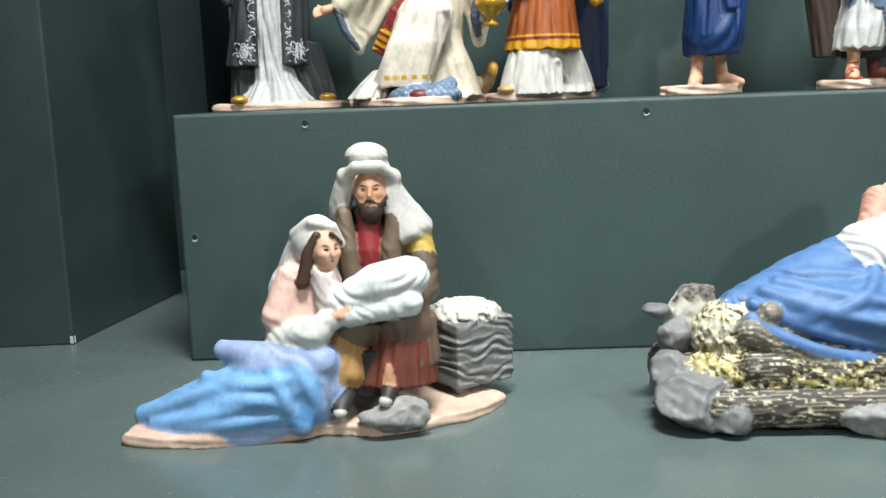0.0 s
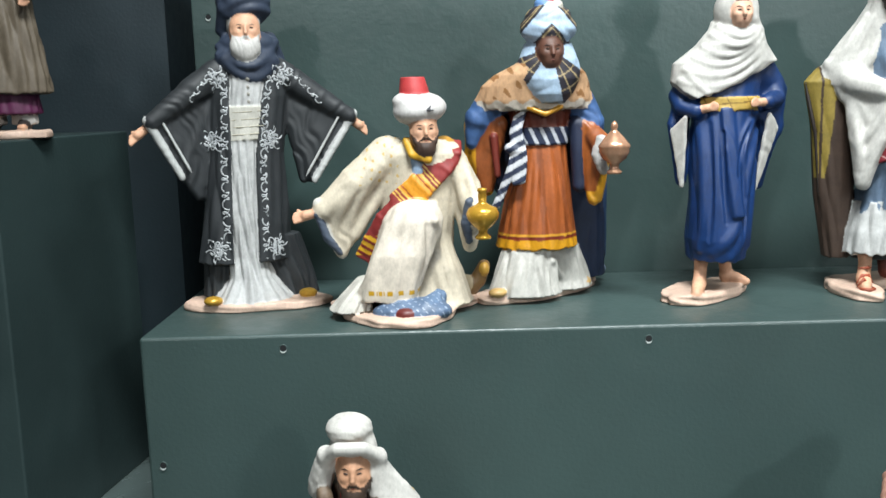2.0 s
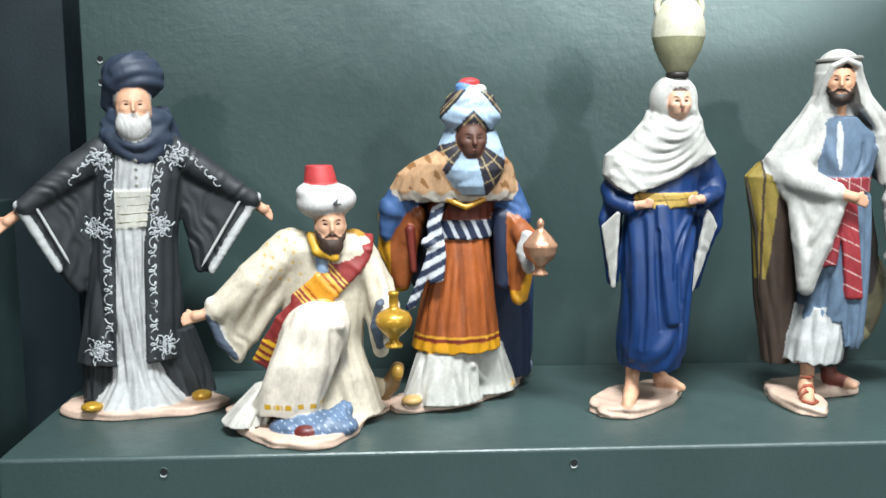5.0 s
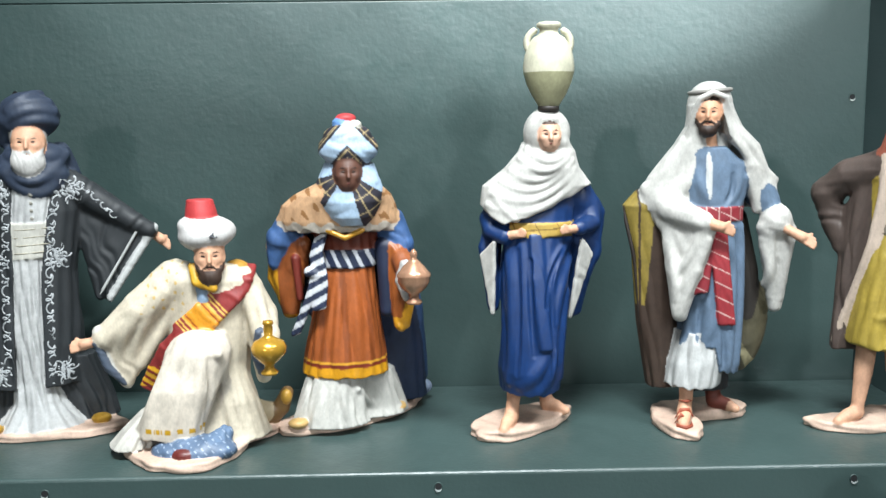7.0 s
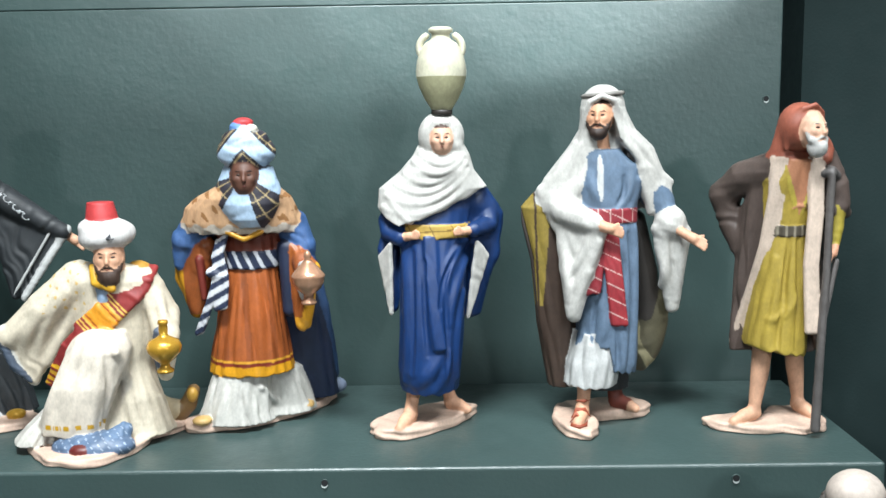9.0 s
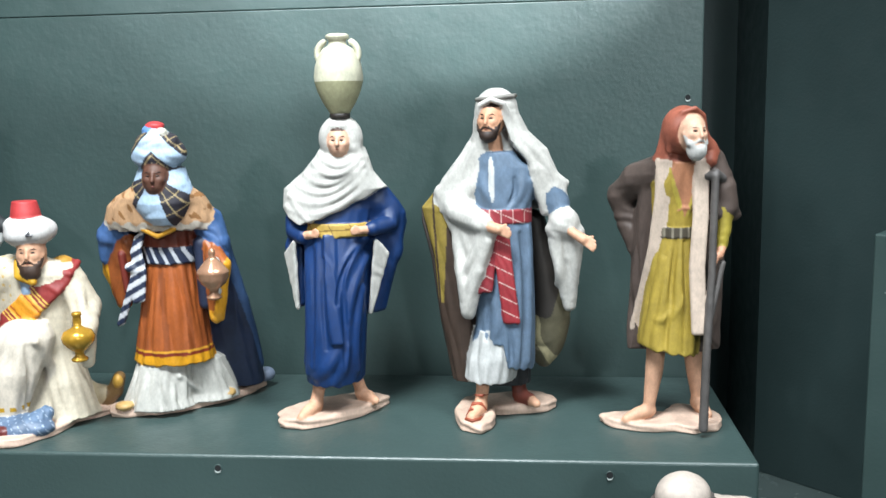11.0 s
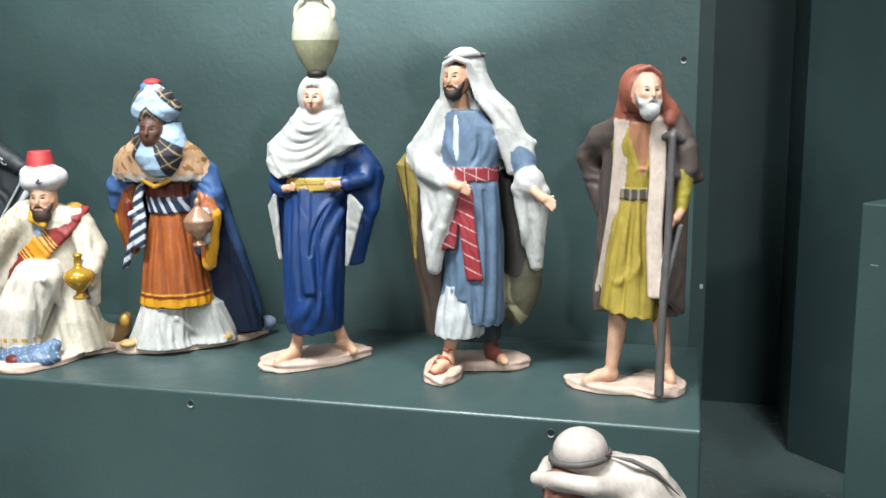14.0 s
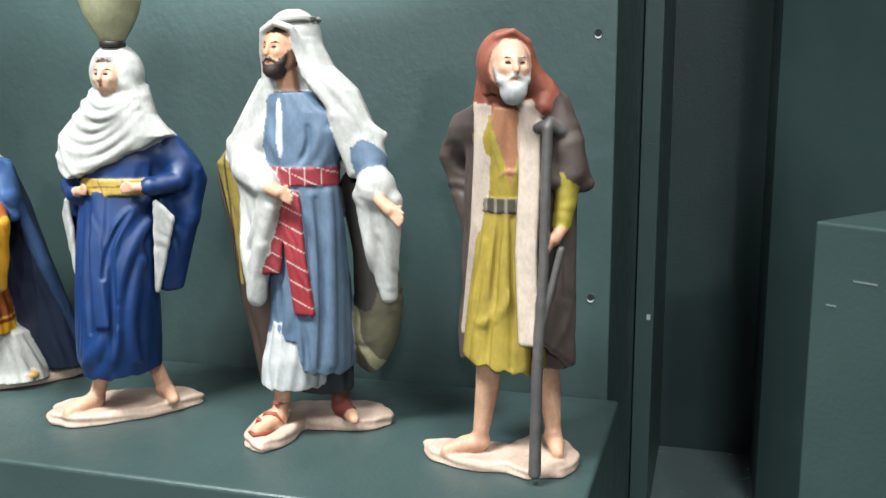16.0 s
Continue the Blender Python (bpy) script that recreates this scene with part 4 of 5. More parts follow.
    k.coat("turban", lambda x, y, z: (np.abs(rib(x, z) - 0.80) < 0.07) | ((rib(x, z) > 0.25) & (np.abs(np.sin(0.30 * (x - z))) < 0.10)), "#a8946c")
    ray = lambda x, z: np.sin(4 * np.arctan2(z - 240, x - 5) - 0.9)
    k.coat("scarf", lambda x, y, z: ray(x, z) > 0.10, "#2c2a33")
    k.coat("scarf", lambda x, y, z: (ray(x, z) > 0.10) & ((np.abs(np.sin(0.24 * np.hypot(x - 5, z - 240))) < 0.12) | (np.abs(ray(x, z) - 0.8) < 0.05)), "#a8946c")
    k.ball((5, -32, 276), (12, 11, 8), "#b4c6d6", crease=(0.8, 0.2, 0.4, 9, 0.8), k=2.5, tag="knot")
    k.ball((0, -33, 281), (8, 8, 5), "#5d86b8", tag="knot")
    k.ball((4, -32, 285), (9, 8, 4.5), "#b83a3c", tag="knot")
    k.ball((13, -38, 279), (5, 5, 4.5), "#c8c4b8", tag="knot")
    k.ball((2, -44, 272), (3, 2.5, 2.5), "#c9962f", gloss=0.7, tag="knot")
    for x, y in ((-46, -33), (42, 14)):
        k.ball((x, y, 12.5), (9, 8, 4.5), "#c9a468", gloss=0.6)
    k.ball((66, 74, 14), (10, 8, 8), "#7d8aa0", tag="cape")
    return k.build("figurine", (0.363, 0.125, TOP), "terracotta magus in rust tunic and spotted cape holding a copper censer", group=ROW)


def water_carrier():
    k = Clay((-70, -66, -1), (86, 64, 300), 1.0)
    k.base(-7, 2, 62, 27, 10, turn=44, seed=4.2)
    for pts, foot in (([(-12, -6, 60), (-16, -13, 30), (-18, -17, 18)], [(-18, -18, 16), (-23, -30, 14), (-27, -40, 11.5)]), ([(8, 8, 62), (15, 16, 36), (19, 21, 18)], [(19, 21, 16), (27, 16, 14.5), (35, 9, 12)])):
        k.limb(pts, (9, 6, 6), SKIN, k=3, tag="skin")
        k.limb(foot, (6.5, 6, 4), SKIN, k=3, tag="skin")
    k.gown([(40, 0, -5, 27, 35), (60, 0, -7, 29, 36), (95, 3, -8, 29, 33), (141, 4, -7, 30, 27), (180, 6, -4, 29, 21), (205, 6, -3, 34, 19), (230, 8, -4, 22, 14)], BLUE, n=9, amp=1.1, seed=3, rise=0.3, hem=2.0, gloss=0.36, tag="robe")
    # the hanging end of the wrap and the folds that run into it
    k.strip([(3, -25, 180), (4, -34, 145), (7, -39.5, 110), (11, -42, 84)], (3.4, 0.6, 0), 2.4, BLUE, crease=(0.9, 0.1, 0.2, 9, 0.6), k=4, gloss=0.4, tag="robe")
    for path, r, h in (([(34, 176), (20, 158), (14, 128)], 4, 2.0), ([(36, 164), (26, 138), (18, 104)], 4, 1.8), ([(-20, 172), (-18, 110), (-20, 52)], 4, 1.4), ([(-9, 174), (-8, 120), (-12, 60)], 3.5, 1.2), ([(30, 130), (25, 90), (24, 54)], 4, 1.6), ([(12, 80), (2, 62), (-10, 50)], 5, 2.0), ([(16, 78), (14, 60), (6, 46)], 4, 1.6)):
        k.ridge(path, r, h, BLUE, k=4, gloss=0.36, tag="robe")
    for path in ([(-14, 168), (-13, 110), (-16, 60)], [(15, 142), (17, 104), (17, 58)], [(-3, 160), (-2, 110), (0, 78)], [(28, 168), (16, 146), (12, 120)]):
        k.ridge(path, 2.2, 1.5, BLUE, groove=True, k=2)
    # arms, sleeves and their white lining
    k.limb([(30, 0, 216), (54, 8, 203), (56, -2, 190), (42, -18, 187)], (11, 10, 8, 7), BLUE, crease=(0.5, 0.3, 0.6, 16, 0.6), k=5, gloss=0.34, tag="robe")
    k.limb([(-22, 0, 212), (-35, 2, 194), (-34, -8, 184), (-24, -18, 180)], (11, 10, 8, 7), BLUE, crease=(0.6, 0.3, 0.6, 16, 0.6), k=5, gloss=0.34, tag="robe")
    k.cloth((48, 2, 222), (64, 10, 198), (59, 8, 160), 5.5, BLUE, crease=(0.8, 0.1, 0.5, 18, 0.8), k=6, gloss=0.34, tag="robe")
    k.cloth((50, 6, 218), (65, 16, 190), (44, 10, 108), 5, BLUE, k=6, gloss=0.34, tag="robe")
    k.cloth((36, 2, 214), (60, 8, 164), (38, 4, 108), 5.5, BLUE, crease=(0.8, 0.1, 0.5, 18, 0.8), k=6, gloss=0.34, tag="robe")
    k.cloth((-30, 2, 206), (-41, 1, 168), (-33, 0, 114), 5, BLUE, crease=(0.8, 0.1, -0.5, 18, 0.6), k=5, gloss=0.34, tag="robe")
    k.cloth((45, -16, 175), (54, -9, 163), (36, -6, 105), 2.2, WHITE, crease=(0.8, 0, 0.5, 11, 0.7), k=1, tag="lining")
    k.cloth((-33, -16, 174), (-43, -7, 162), (-34, -8, 110), 2.2, WHITE, crease=(0.8, 0, -0.5, 11, 0.7), k=1, tag="lining")
    k.gown([(180, 7, -4, 30, 22.5), (192, 7, -4, 30.5, 22)], "#b8994a", n=3, amp=0.4, tag="girdle", keep=lambda X, Y, Z: Y + 6)
    k.coat("girdle", lambda x, y, z: (np.abs(z - 186 - 0.05 * x) < 0.6) | (np.abs(np.sin(x * 0.16 + z * 0.08)) < 0.07), "#7a5f2a")
    k.hand((-24, -19, 181), (-6, -28, 184), SKIN, (0, 0, 0.8), 0.8)
    k.hand((43, -19, 187), (24, -28, 186), SKIN, (0, 0, 0.8), 0.8)
    # shawl
    edge = lambda X, Y, Z: np.interp(X, (-46, -36, -24, 2, 28, 56), (210, 197, 192, 200, 212, 226)) + 0.8 * np.sin(X * 0.3) - Z
    k.gown([(188, -16, -4, 28, 24), (204, -5, -4, 40, 24), (224, 6, -4, 49, 22), (240, 10, -8, 33, 21), (254, 14, -8, 25, 18), (262, 14, -3, 21, 12)], WHITE, n=5, amp=0.4, seed=1, keep=edge, k=3, tag="shawl")
    for path, h in (([(-38, 208), (-14, 201), (12, 208), (38, 228)], 1.3), ([(-34, 218), (-10, 211), (14, 218), (36, 238)], 1.6), ([(-26, 228), (-6, 221), (14, 226), (34, 246)], 1.7), ([(-18, 238), (-2, 230), (14, 233), (30, 248)], 1.5), ([(-10, 248), (4, 239), (18, 240), (32, 252)], 2.2), ([(-4, 256), (8, 247), (20, 247), (30, 256)], 2.4), ([(-30, 212), (-20, 200), (-14, 196)], 1.0)):
        k.ridge(path, 3.2, 0.8 * h, WHITE, steps=12, k=2.0, tag="shawl")
    k.ball((14, -9, 270), (20.5, 18.5, 22), WHITE, crease=(0.5, 0.3, 0.4, 16, 0.5), k=3, tag="shawl")
    k.ball((14.5, -31, 268), (11.5, 13, 14), WHITE, k=2, carve=True)
    k.head((14.5, -20, 268), "#dcae93", (10.3, 11.5, 13.5), 2, brow="#6a4a38")
    k.coat("face", lambda x, y, z: z > 277.5, "#4a3226")
    k.limb([(2.5, -18, 257), (3, -20, 270), (9, -24, 282), (20, -24, 282), (26.5, -20, 270), (27.5, -17, 256)], (2.5,) * 6, WHITE, k=2, tag="shawl")
    k.limb([(27, -16, 262), (33, -12, 252)], (6, 5), WHITE, crease=(0.9, 0, 0.4, 6, 0.8), k=3, tag="shawl")
    # the jar, on a dark pad
    k.lathe((15, -14, 289), [(0.3, 0), (9, 0), (9.5, 2), (9, 5), (0.3, 5)], "#2c2622", 0.1)
    jar = [(0.3, 0), (9, 0), (10.5, 3), (15, 10), (19.5, 20), (22, 29)]
    k.lathe((15, -14, 293), jar, "#aeac88", 0.12, 40, 0.006)
    k.lathe((15, -14, 293), [(22, 29), (22.3, 34), (21, 43), (18.5, 51), (14, 58), (9, 61), (8, 63), (8, 66), (10.6, 67.5), (10.6, 70), (8.5, 71.5), (0.3, 71.5)], "#cac7b0", 0.12, 40, 0.006)
    for s in (-1, 1):
        k.tube([(15 + s * (10.5 + 8.5 * math.sin(t)), -14, 350 + 8 * math.cos(t) - 2 * t) for t in np.linspace(-0.1, 3.3, 14)], 3.0, "#cac7b0", 0.12, 8)
    return k.build("figurine", (0.528, 0.108, TOP), "terracotta water carrier in blue robe and white shawl balancing a jar", group=ROW)


def shepherd_in_white_scarf():
    k = Clay((-94, -66, -1), (106, 70, 320), 1.05)
    k.base(-27, -5, 20, 45, 10, turn=4, seed=5.3)
    k.base(4, 26, 46, 25, 10, turn=14, seed=2.1)
    k.limb([(-18, -8, 60), (-20, -14, 30), (-22, -16, 18)], (8, 6, 6), SKIN, k=3, tag="skin")
    k.limb([(-22, -17, 16), (-26, -29, 14.5), (-29, -38, 12)], (6.5, 6, 4.5), SKIN, k=3, tag="skin")
    k.tube([(-33, -25, 13), (-28, -27, 21.5), (-21, -25, 21), (-15, -22, 13)], 2.0, "#96482f")
    k.tube([(-35, -32, 11), (-30, -35, 20), (-21, -32, 12)], 2.0, "#96482f")
    k.tube([(-28, -17, 27), (-21, -22.5, 28), (-14, -16, 27)], 1.6, "#96482f")
    k.tube([(-33, -30, 11), (-34, -40, 11), (-28, -45, 11), (-22, -40, 11), (-18, -26, 11)], 1.8, "#96482f")
    k.limb([(12, 16, 50), (14, 17, 24), (15, 16, 18)], (8, 7, 7), "#6d3326", k=3, tag="sandal")
    k.limb([(15, 15, 17), (24, 9, 15)], (7, 6), "#7c3a2c", k=3, tag="sandal")
    k.limb([(27, 6, 14), (31, 2, 12.5)], (5, 4), SKIN, k=2, tag="skin")
    # dark body under the hem, the shade there given as colour
    k.gown([(32, 2, 12, 24, 18), (62, 2, 10, 24, 20)], "#24262a", n=8, amp=1.5, seed=2, tag="shade")
    k.gown([(41, -13, -5, 24, 27), (62, -10, -5, 25, 27), (90, -6, -4, 22, 24)], "#c0c1bf", n=9, amp=2.4, seed=2, hem=2.0, tag="hem")
    hem = lambda X, Y, Z: np.interp(X, (-32, -26, -13, -6, 0, 5, 14, 28), (70, 72, 86, 78, 80, 57, 55, 52)) + 1.2 * np.sin(X * 0.9) - Z
    k.gown([(48, 5, 0, 24, 29), (64, 3, -2, 27, 30), (120, 2, -4, 28, 28), (170, 2, -8, 26, 23), (198, 1, -10, 25, 20), (225, 0, -10, 30, 19), (242, -1, -12, 27, 16), (256, -5, -14, 16, 12)], "#5f7389", n=9, amp=1.3, seed=4, rise=0.4, keep=hem, tag="tunic")
    for path, r, h in (([(22, 186), (24, 130), (22, 62)], 4, 2.0), ([(12, 184), (15, 130), (13, 62)], 4, 2.2), ([(-20, 140), (-20, 110), (-24, 78)], 4, 2.0), ([(-6, 120), (-4, 100), (-8, 86)], 4, 1.8), ([(20, 240), (18, 222), (10, 207)], 4, 1.5), ([(-16, 236), (-14, 222), (-6, 208)], 4, 1.5), ([(24, 228), (22, 214), (18, 206)], 3.5, 1.6)):
        k.ridge(path, r, h, "#5f7389", k=3.5, tag="tunic")
    for path in ([(18, 182), (20, 120), (18, 60)], [(6, 96), (8, 76), (8, 60)], [(-13, 120), (-13, 100), (-15, 84)], [(13, 232), (12, 218), (6, 208)]):
        k.ridge(path, 2.2, 1.6, BLUE, groove=True, k=2)
    k.limb([(-9, -16, 268), (-7, -13, 250)], (9, 9), "#c99676", k=3, tag="skin")
    k.ridge([(-9, 254), (-8, 236), (-8, 212)], 3.2, 1.6, "#c5c7c6", k=1.0, tag="placket")
    # brown cloak behind, its lining ochre
    k.gown([(34, -37, 14, 13, 14), (95, -42, 12, 19, 16), (157, -47, 9, 20, 16), (204, -53, 6, 23, 15), (218, -44, 5, 20, 12)], "#43342b", n=7, amp=1.4, seed=2, tag="cloak")
    k.coat("cloak", lambda x, y, z: (x < np.interp(z, (115, 176, 216), (-56, -52, -50))) & (y < 10) & (z > 112) & (np.abs(x - np.interp(z, (115, 204), (-60, -64))) > 1.0), "#94803a")
    k.tube([(-76, 4, 204), (-74, 2, 190), (-66, 2, 157), (-60, 4, 95)], 1.8, "#2e2622")
    k.limb([(30, 14, 190), (40, 18, 140), (42, 20, 100)], (10, 13, 14), "#2f2a26", k=6, tag="cloak")
    k.ball((44, 20, 88), (19, 14, 44), "#57523f", turn=(0, 10, 0), crease=(0.6, 0.2, 0.7, 20, 1.4), k=4, tag="bag")
    k.coat("bag", lambda x, y, z: np.sin(0.11 * x + 0.05 * z + 1.6 * np.sin(0.07 * z + 0.05 * x)) + 0.6 * np.sin(0.13 * z - 0.09 * x + 1.2 * np.sin(0.15 * x)) > 0.1, "#9a9272")
    # belt and hanging sash
    k.gown([(192, 1, -10, 26.5, 21.5), (204, 1, -10, 26.5, 21.5)], "#8c2a33", n=5, amp=0.5, tag="sash")
    k.strip([(-8, -31, 190), (-12, -33, 160), (-15, -33.5, 131)], (5.0, 0, 0), 2.0, "#8c2a33", crease=(0.9, 0, 0.2, 7, 0.7), k=1, tag="sash")
    k.strip([(-1, -32, 186), (4, -34, 140), (9, -33, 102)], (5.6, 0, 0), 2.2, "#962c33", crease=(0.9, 0, 0.2, 7, 0.7), k=1, tag="sash")
    k.coat("sash", lambda x, y, z: np.abs(np.sin(0.25 * z + 0.12 * x)) < 0.11, "#cfb0aa")
    k.coat("sash", lambda x, y, z: (np.abs(np.sin(0.3 * x)) < 0.08) & (z > 186), "#cfb0aa")
    # white head scarf and sleeves
    k.ball((-4, -9, 294), (19.5, 18, 19.5), WHITE, crease=(0.7, 0.3, 0.3, 16, 0.5), k=3, tag="scarf")
    k.ball((-12, -36, 283), (12, 13, 16), WHITE, k=2, carve=True)
    k.ball((-2, -3, 262), (19, 11, 26), WHITE, k=3, tag="scarf")
    k.head((-8, -21, 285), "#c99676", (11, 13, 16), -20, "#33241d", 0)
    k.coat("face", lambda x, y, z: z > 296, "#33241d")
    k.limb([(-23, -16, 268), (-22, -22, 284), (-18, -28, 298), (-8, -31, 303), (3, -29, 299), (8, -23, 284), (10, -17, 268)], (2.6,) * 7, WHITE, k=3, tag="scarf")
    face = lambda X, Y, Z: -np.maximum(np.abs(X - np.interp(Z, (200, 214, 249, 267, 290), (9, 7, 7, -2, -8))) - np.interp(Z, (200, 214, 249, 267, 290), (32, 27, 17, 10.5, 10)), Y - 4)
    k.gown([(202, -3, 0, 60, 19), (218, -2, -2, 60, 20), (230, -1, -3, 55, 20), (258, 4, -6, 38, 20), (274, 0, -9, 25, 19), (292, -4, -10, 19.5, 18)], WHITE, n=7, amp=0.7, seed=2, rise=0.6, hem=3.0, keep=face, k=3, tag="scarf")
    k.cloth((-58, -4, 220), (-25, -20, 226), (-46, -13, 188), 3.8, WHITE, crease=(0.87, 0, -0.4, 15, 0.6), k=4, tag="scarf")
    k.cloth((30, -20, 240), (58, -2, 226), (39, -12, 200), 3.6, WHITE, crease=(0.85, 0, 0.4, 15, 0.6), k=4, tag="scarf")
    for path in ([(-22, 262), (-34, 240), (-46, 212)], [(-18, 250), (-26, 228), (-36, 204)], [(18, 268), (36, 250), (50, 226)], [(14, 262), (28, 246), (40, 222)], [(-28, 262), (-44, 236), (-56, 216)]):
        k.ridge(path, 3.5, 1.3, WHITE, k=2.5, tag="scarf")
    k.tube([(-4 + 17.6 * math.cos(t), -9 + 17.0 * math.sin(t), 304.5 + 1.5 * math.cos(t)) for t in np.linspace(0, math.tau, 36)], 2.0, "#8d8a84")
    k.limb([(-44, -4, 212), (-38, -18, 202), (-16, -38, 193)], (13, 13, 9), WHITE, crease=(0.6, 0.2, 0.7, 16, 0.9), k=5, tag="sleeve")
    k.cloth((-40, -14, 200), (-10, -38, 188), (-31, -27, 109), 6, WHITE, crease=(0.8, 0.2, 0.45, 17, 1.2), k=5, tag="sleeve")
    k.cloth((-42, -14, 196), (-38, -24, 146), (-32, -26, 110), 5, WHITE, crease=(0.4, 0.2, 0.8, 17, 1.2), k=5, tag="sleeve")
    for path, r in (([(-16, 186), (-26, 160), (-36, 146)], 4.5), ([(-12, 176), (-24, 146), (-34, 130)], 4.5), ([(-20, 150), (-28, 128), (-32, 112)], 4), ([(-38, 176), (-38, 150), (-34, 124)], 4)):
        k.ridge(path, r, 2.6, WHITE, k=3, tag="sleeve")
    k.hand((-14, -42, 193), (9, -47, 185), SKIN, (0, 0, 0.9), 1.0)
    k.limb([(34, -2, 228), (50, -6, 206)], (14, 12), "#5f7389", crease=(0.5, 0, 0.7, 13, 0.8), k=5, tag="tunic")
    k.ball((57, -13, 190), (14.5, 13, 15), WHITE, crease=(0.4, 0, 0.8, 13, 0.7), k=4, tag="sleeve")
    k.cloth((46, -13, 184), (70, -13, 182), (62, -3, 111), 6, WHITE, crease=(0.8, 0.1, 0.4, 17, 1.2), k=5, tag="sleeve")
    for path in ([(50, 180), (54, 150), (58, 122)], [(66, 176), (66, 150), (64, 120)], [(48, 166), (52, 146), (52, 132)]):
        k.ridge(path, 4, 2.0, WHITE, k=3, tag="sleeve")
    k.hand((64, -25, 183), (84, -36, 171), SKIN, (0.2, 0.2, 0.9), 1.0)
    return k.build("figurine", (0.69, 0.11, TOP), "terracotta shepherd in grey-blue tunic, red sash and white head scarf", group=ROW)


def old_beggar():
    k = Clay((-70, -56, -1), (76, 78, 302), 1.0)
    k.base(-14, 16, 43, 20, 8, turn=-8, seed=6.1)
    k.base(27, 25, 25, 35, 8, turn=6, seed=1.3)
    skin = "#d6a688"
    k.limb([(-7, 14, 84), (-9, 15, 52), (-13, 14, 22)], (9, 8, 5.5), skin, k=3, tag="skin")
    k.limb([(-13, 15, 15), (-24, 9, 13.5), (-35, 4, 10)], (6.5, 6, 4), skin, k=3, tag="skin")
    k.limb([(27, 34, 84), (31, 37, 50), (34, 36, 22)], (9, 8, 5.5), skin, k=3, tag="skin")
    k.limb([(34, 36, 16), (38, 26, 14), (41, 17, 11)], (6.5, 6, 4), skin, k=3, tag="skin")
    tunic = "#a9923c"
    hem = lambda X, Y, Z: 76 - 0.18 * X + 1.2 * np.sin(0.5 * X + 0.3 * Y) - Z
    k.gown([(64, 3, 14, 27, 27), (80, 3, 14, 28, 26), (130, 5, 11, 24, 21), (182, 8, 6, 19, 15), (206, 9, 3, 21, 15), (228, 10, 0, 24, 15), (246, 12, -6, 14, 12)], tunic, n=9, amp=1.1, seed=2, rise=0.4, keep=hem, tag="tunic")
    for path, h in (([(2, 180), (-4, 130), (-12, 82)], 1.6), ([(9, 178), (8, 130), (6, 78)], 1.8), ([(15, 178), (18, 130), (20, 78)], 1.6), ([(18, 150), (8, 118), (-8, 106)], 1.4), ([(-4, 160), (-12, 120), (-18, 84)], 1.4)):
        k.ridge(path, 3.4, h, tunic, k=3, tag="tunic")
    for path in ([(5, 176), (2, 140), (1, 112)], [(13, 176), (14, 130), (14, 78)], [(0, 112), (-2, 96), (-3, 78)]):
        k.ridge(path, 2.0, 1.4, tunic, groove=True, k=2)
    k.coat("tunic", lambda x, y, z: (np.abs(x - 12) < 0.30 * (z - 198)) & (y < 0) & (z > 198), "#b57c5b")
    for dx in (-1, 1):
        k.ridge([(12 + dx * 13, 242), (12 + dx * 8, 220), (12 + dx, 197)], 2.4, 1.0, "#b7a544", k=1.5, tag="edge")
    k.ridge([(5, 204), (11, 207), (17, 205)], 2.0, 0.8, "#c58a68", k=1.5, tag="skin")
    k.gown([(180, 8, 6, 20.5, 16.5), (189, 8, 6, 21, 16.5)], "#4b4438", n=18, amp=0.8, tag="belt")
    k.coat("belt", lambda x, y, z: np.sin(0.9 * x) > 0.5, "#8d8574")
    coat = "#554842"
    back = lambda X, Y, Z: np.interp(Z, (74, 180, 240), (24, 14, 0)) - Y
    k.gown([(70, 8, 32, 40, 20), (120, 8, 30, 38, 20), (180, 10, 24, 37, 20), (236, 12, 14, 35, 20), (250, 12, 8, 20, 15)], coat, n=9, amp=1.8, seed=3, keep=back, hem=2.0, tag="coat")
    k.limb([(-6, 4, 240), (-24, 26, 230), (-37, 44, 213)], (13, 15, 12), coat, crease=(0.5, 0.4, 0.5, 16, 1.0), k=5, tag="coat")
    k.limb([(-37, 44, 213), (-31, 42, 188), (-24, 36, 166)], (13, 11, 9), coat, crease=(0.3, 0.3, 0.8, 13, 1.2), k=5, tag="coat")
    k.limb([(-24, 34, 166), (-21, 32, 154)], (6, 5), tunic, k=2, tag="tunic")
    k.ball((-20, 32, 148), (4, 4, 5), skin, k=2, tag="skin")
    k.cloth((-7, -2, 232), (-24, 30, 200), (-26, 36, 80), 3, coat, k=4, tag="coat")
    k.cloth((-7, -2, 232), (-18, 24, 120), (-26, 36, 80), 3, coat, k=4, tag="coat")
    k.cloth((28, -6, 236), (48, 10, 190), (47, 22, 76), 3.5, coat, crease=(0.9, 0.3, 0.1, 14, 1.0), k=4, tag="coat")
    k.cloth((28, -4, 232), (30, -3, 98), (47, 22, 76), 3.5, coat, crease=(0.9, 0.3, 0.1, 14, 1.0), k=4, tag="coat")
    k.limb([(34, 2, 245), (45, 0, 224), (49, -1, 206)], (14, 12, 10), coat, crease=(0.5, 0.2, 0.7, 15, 0.8), k=5, tag="coat")
    k.cloth((36, 2, 240), (57, 4, 199), (39, -6, 201), 6, coat, crease=(0.9, 0.2, 0.3, 12, 0.8), k=4, tag="coat")
    k.limb([(47, -3, 206), (46, -4, 186), (44, -5, 173)], (7.5, 7, 6), "#ab9a3c", crease=(0.2, 0, 1, 13, 0.4), k=2, tag="tunic")
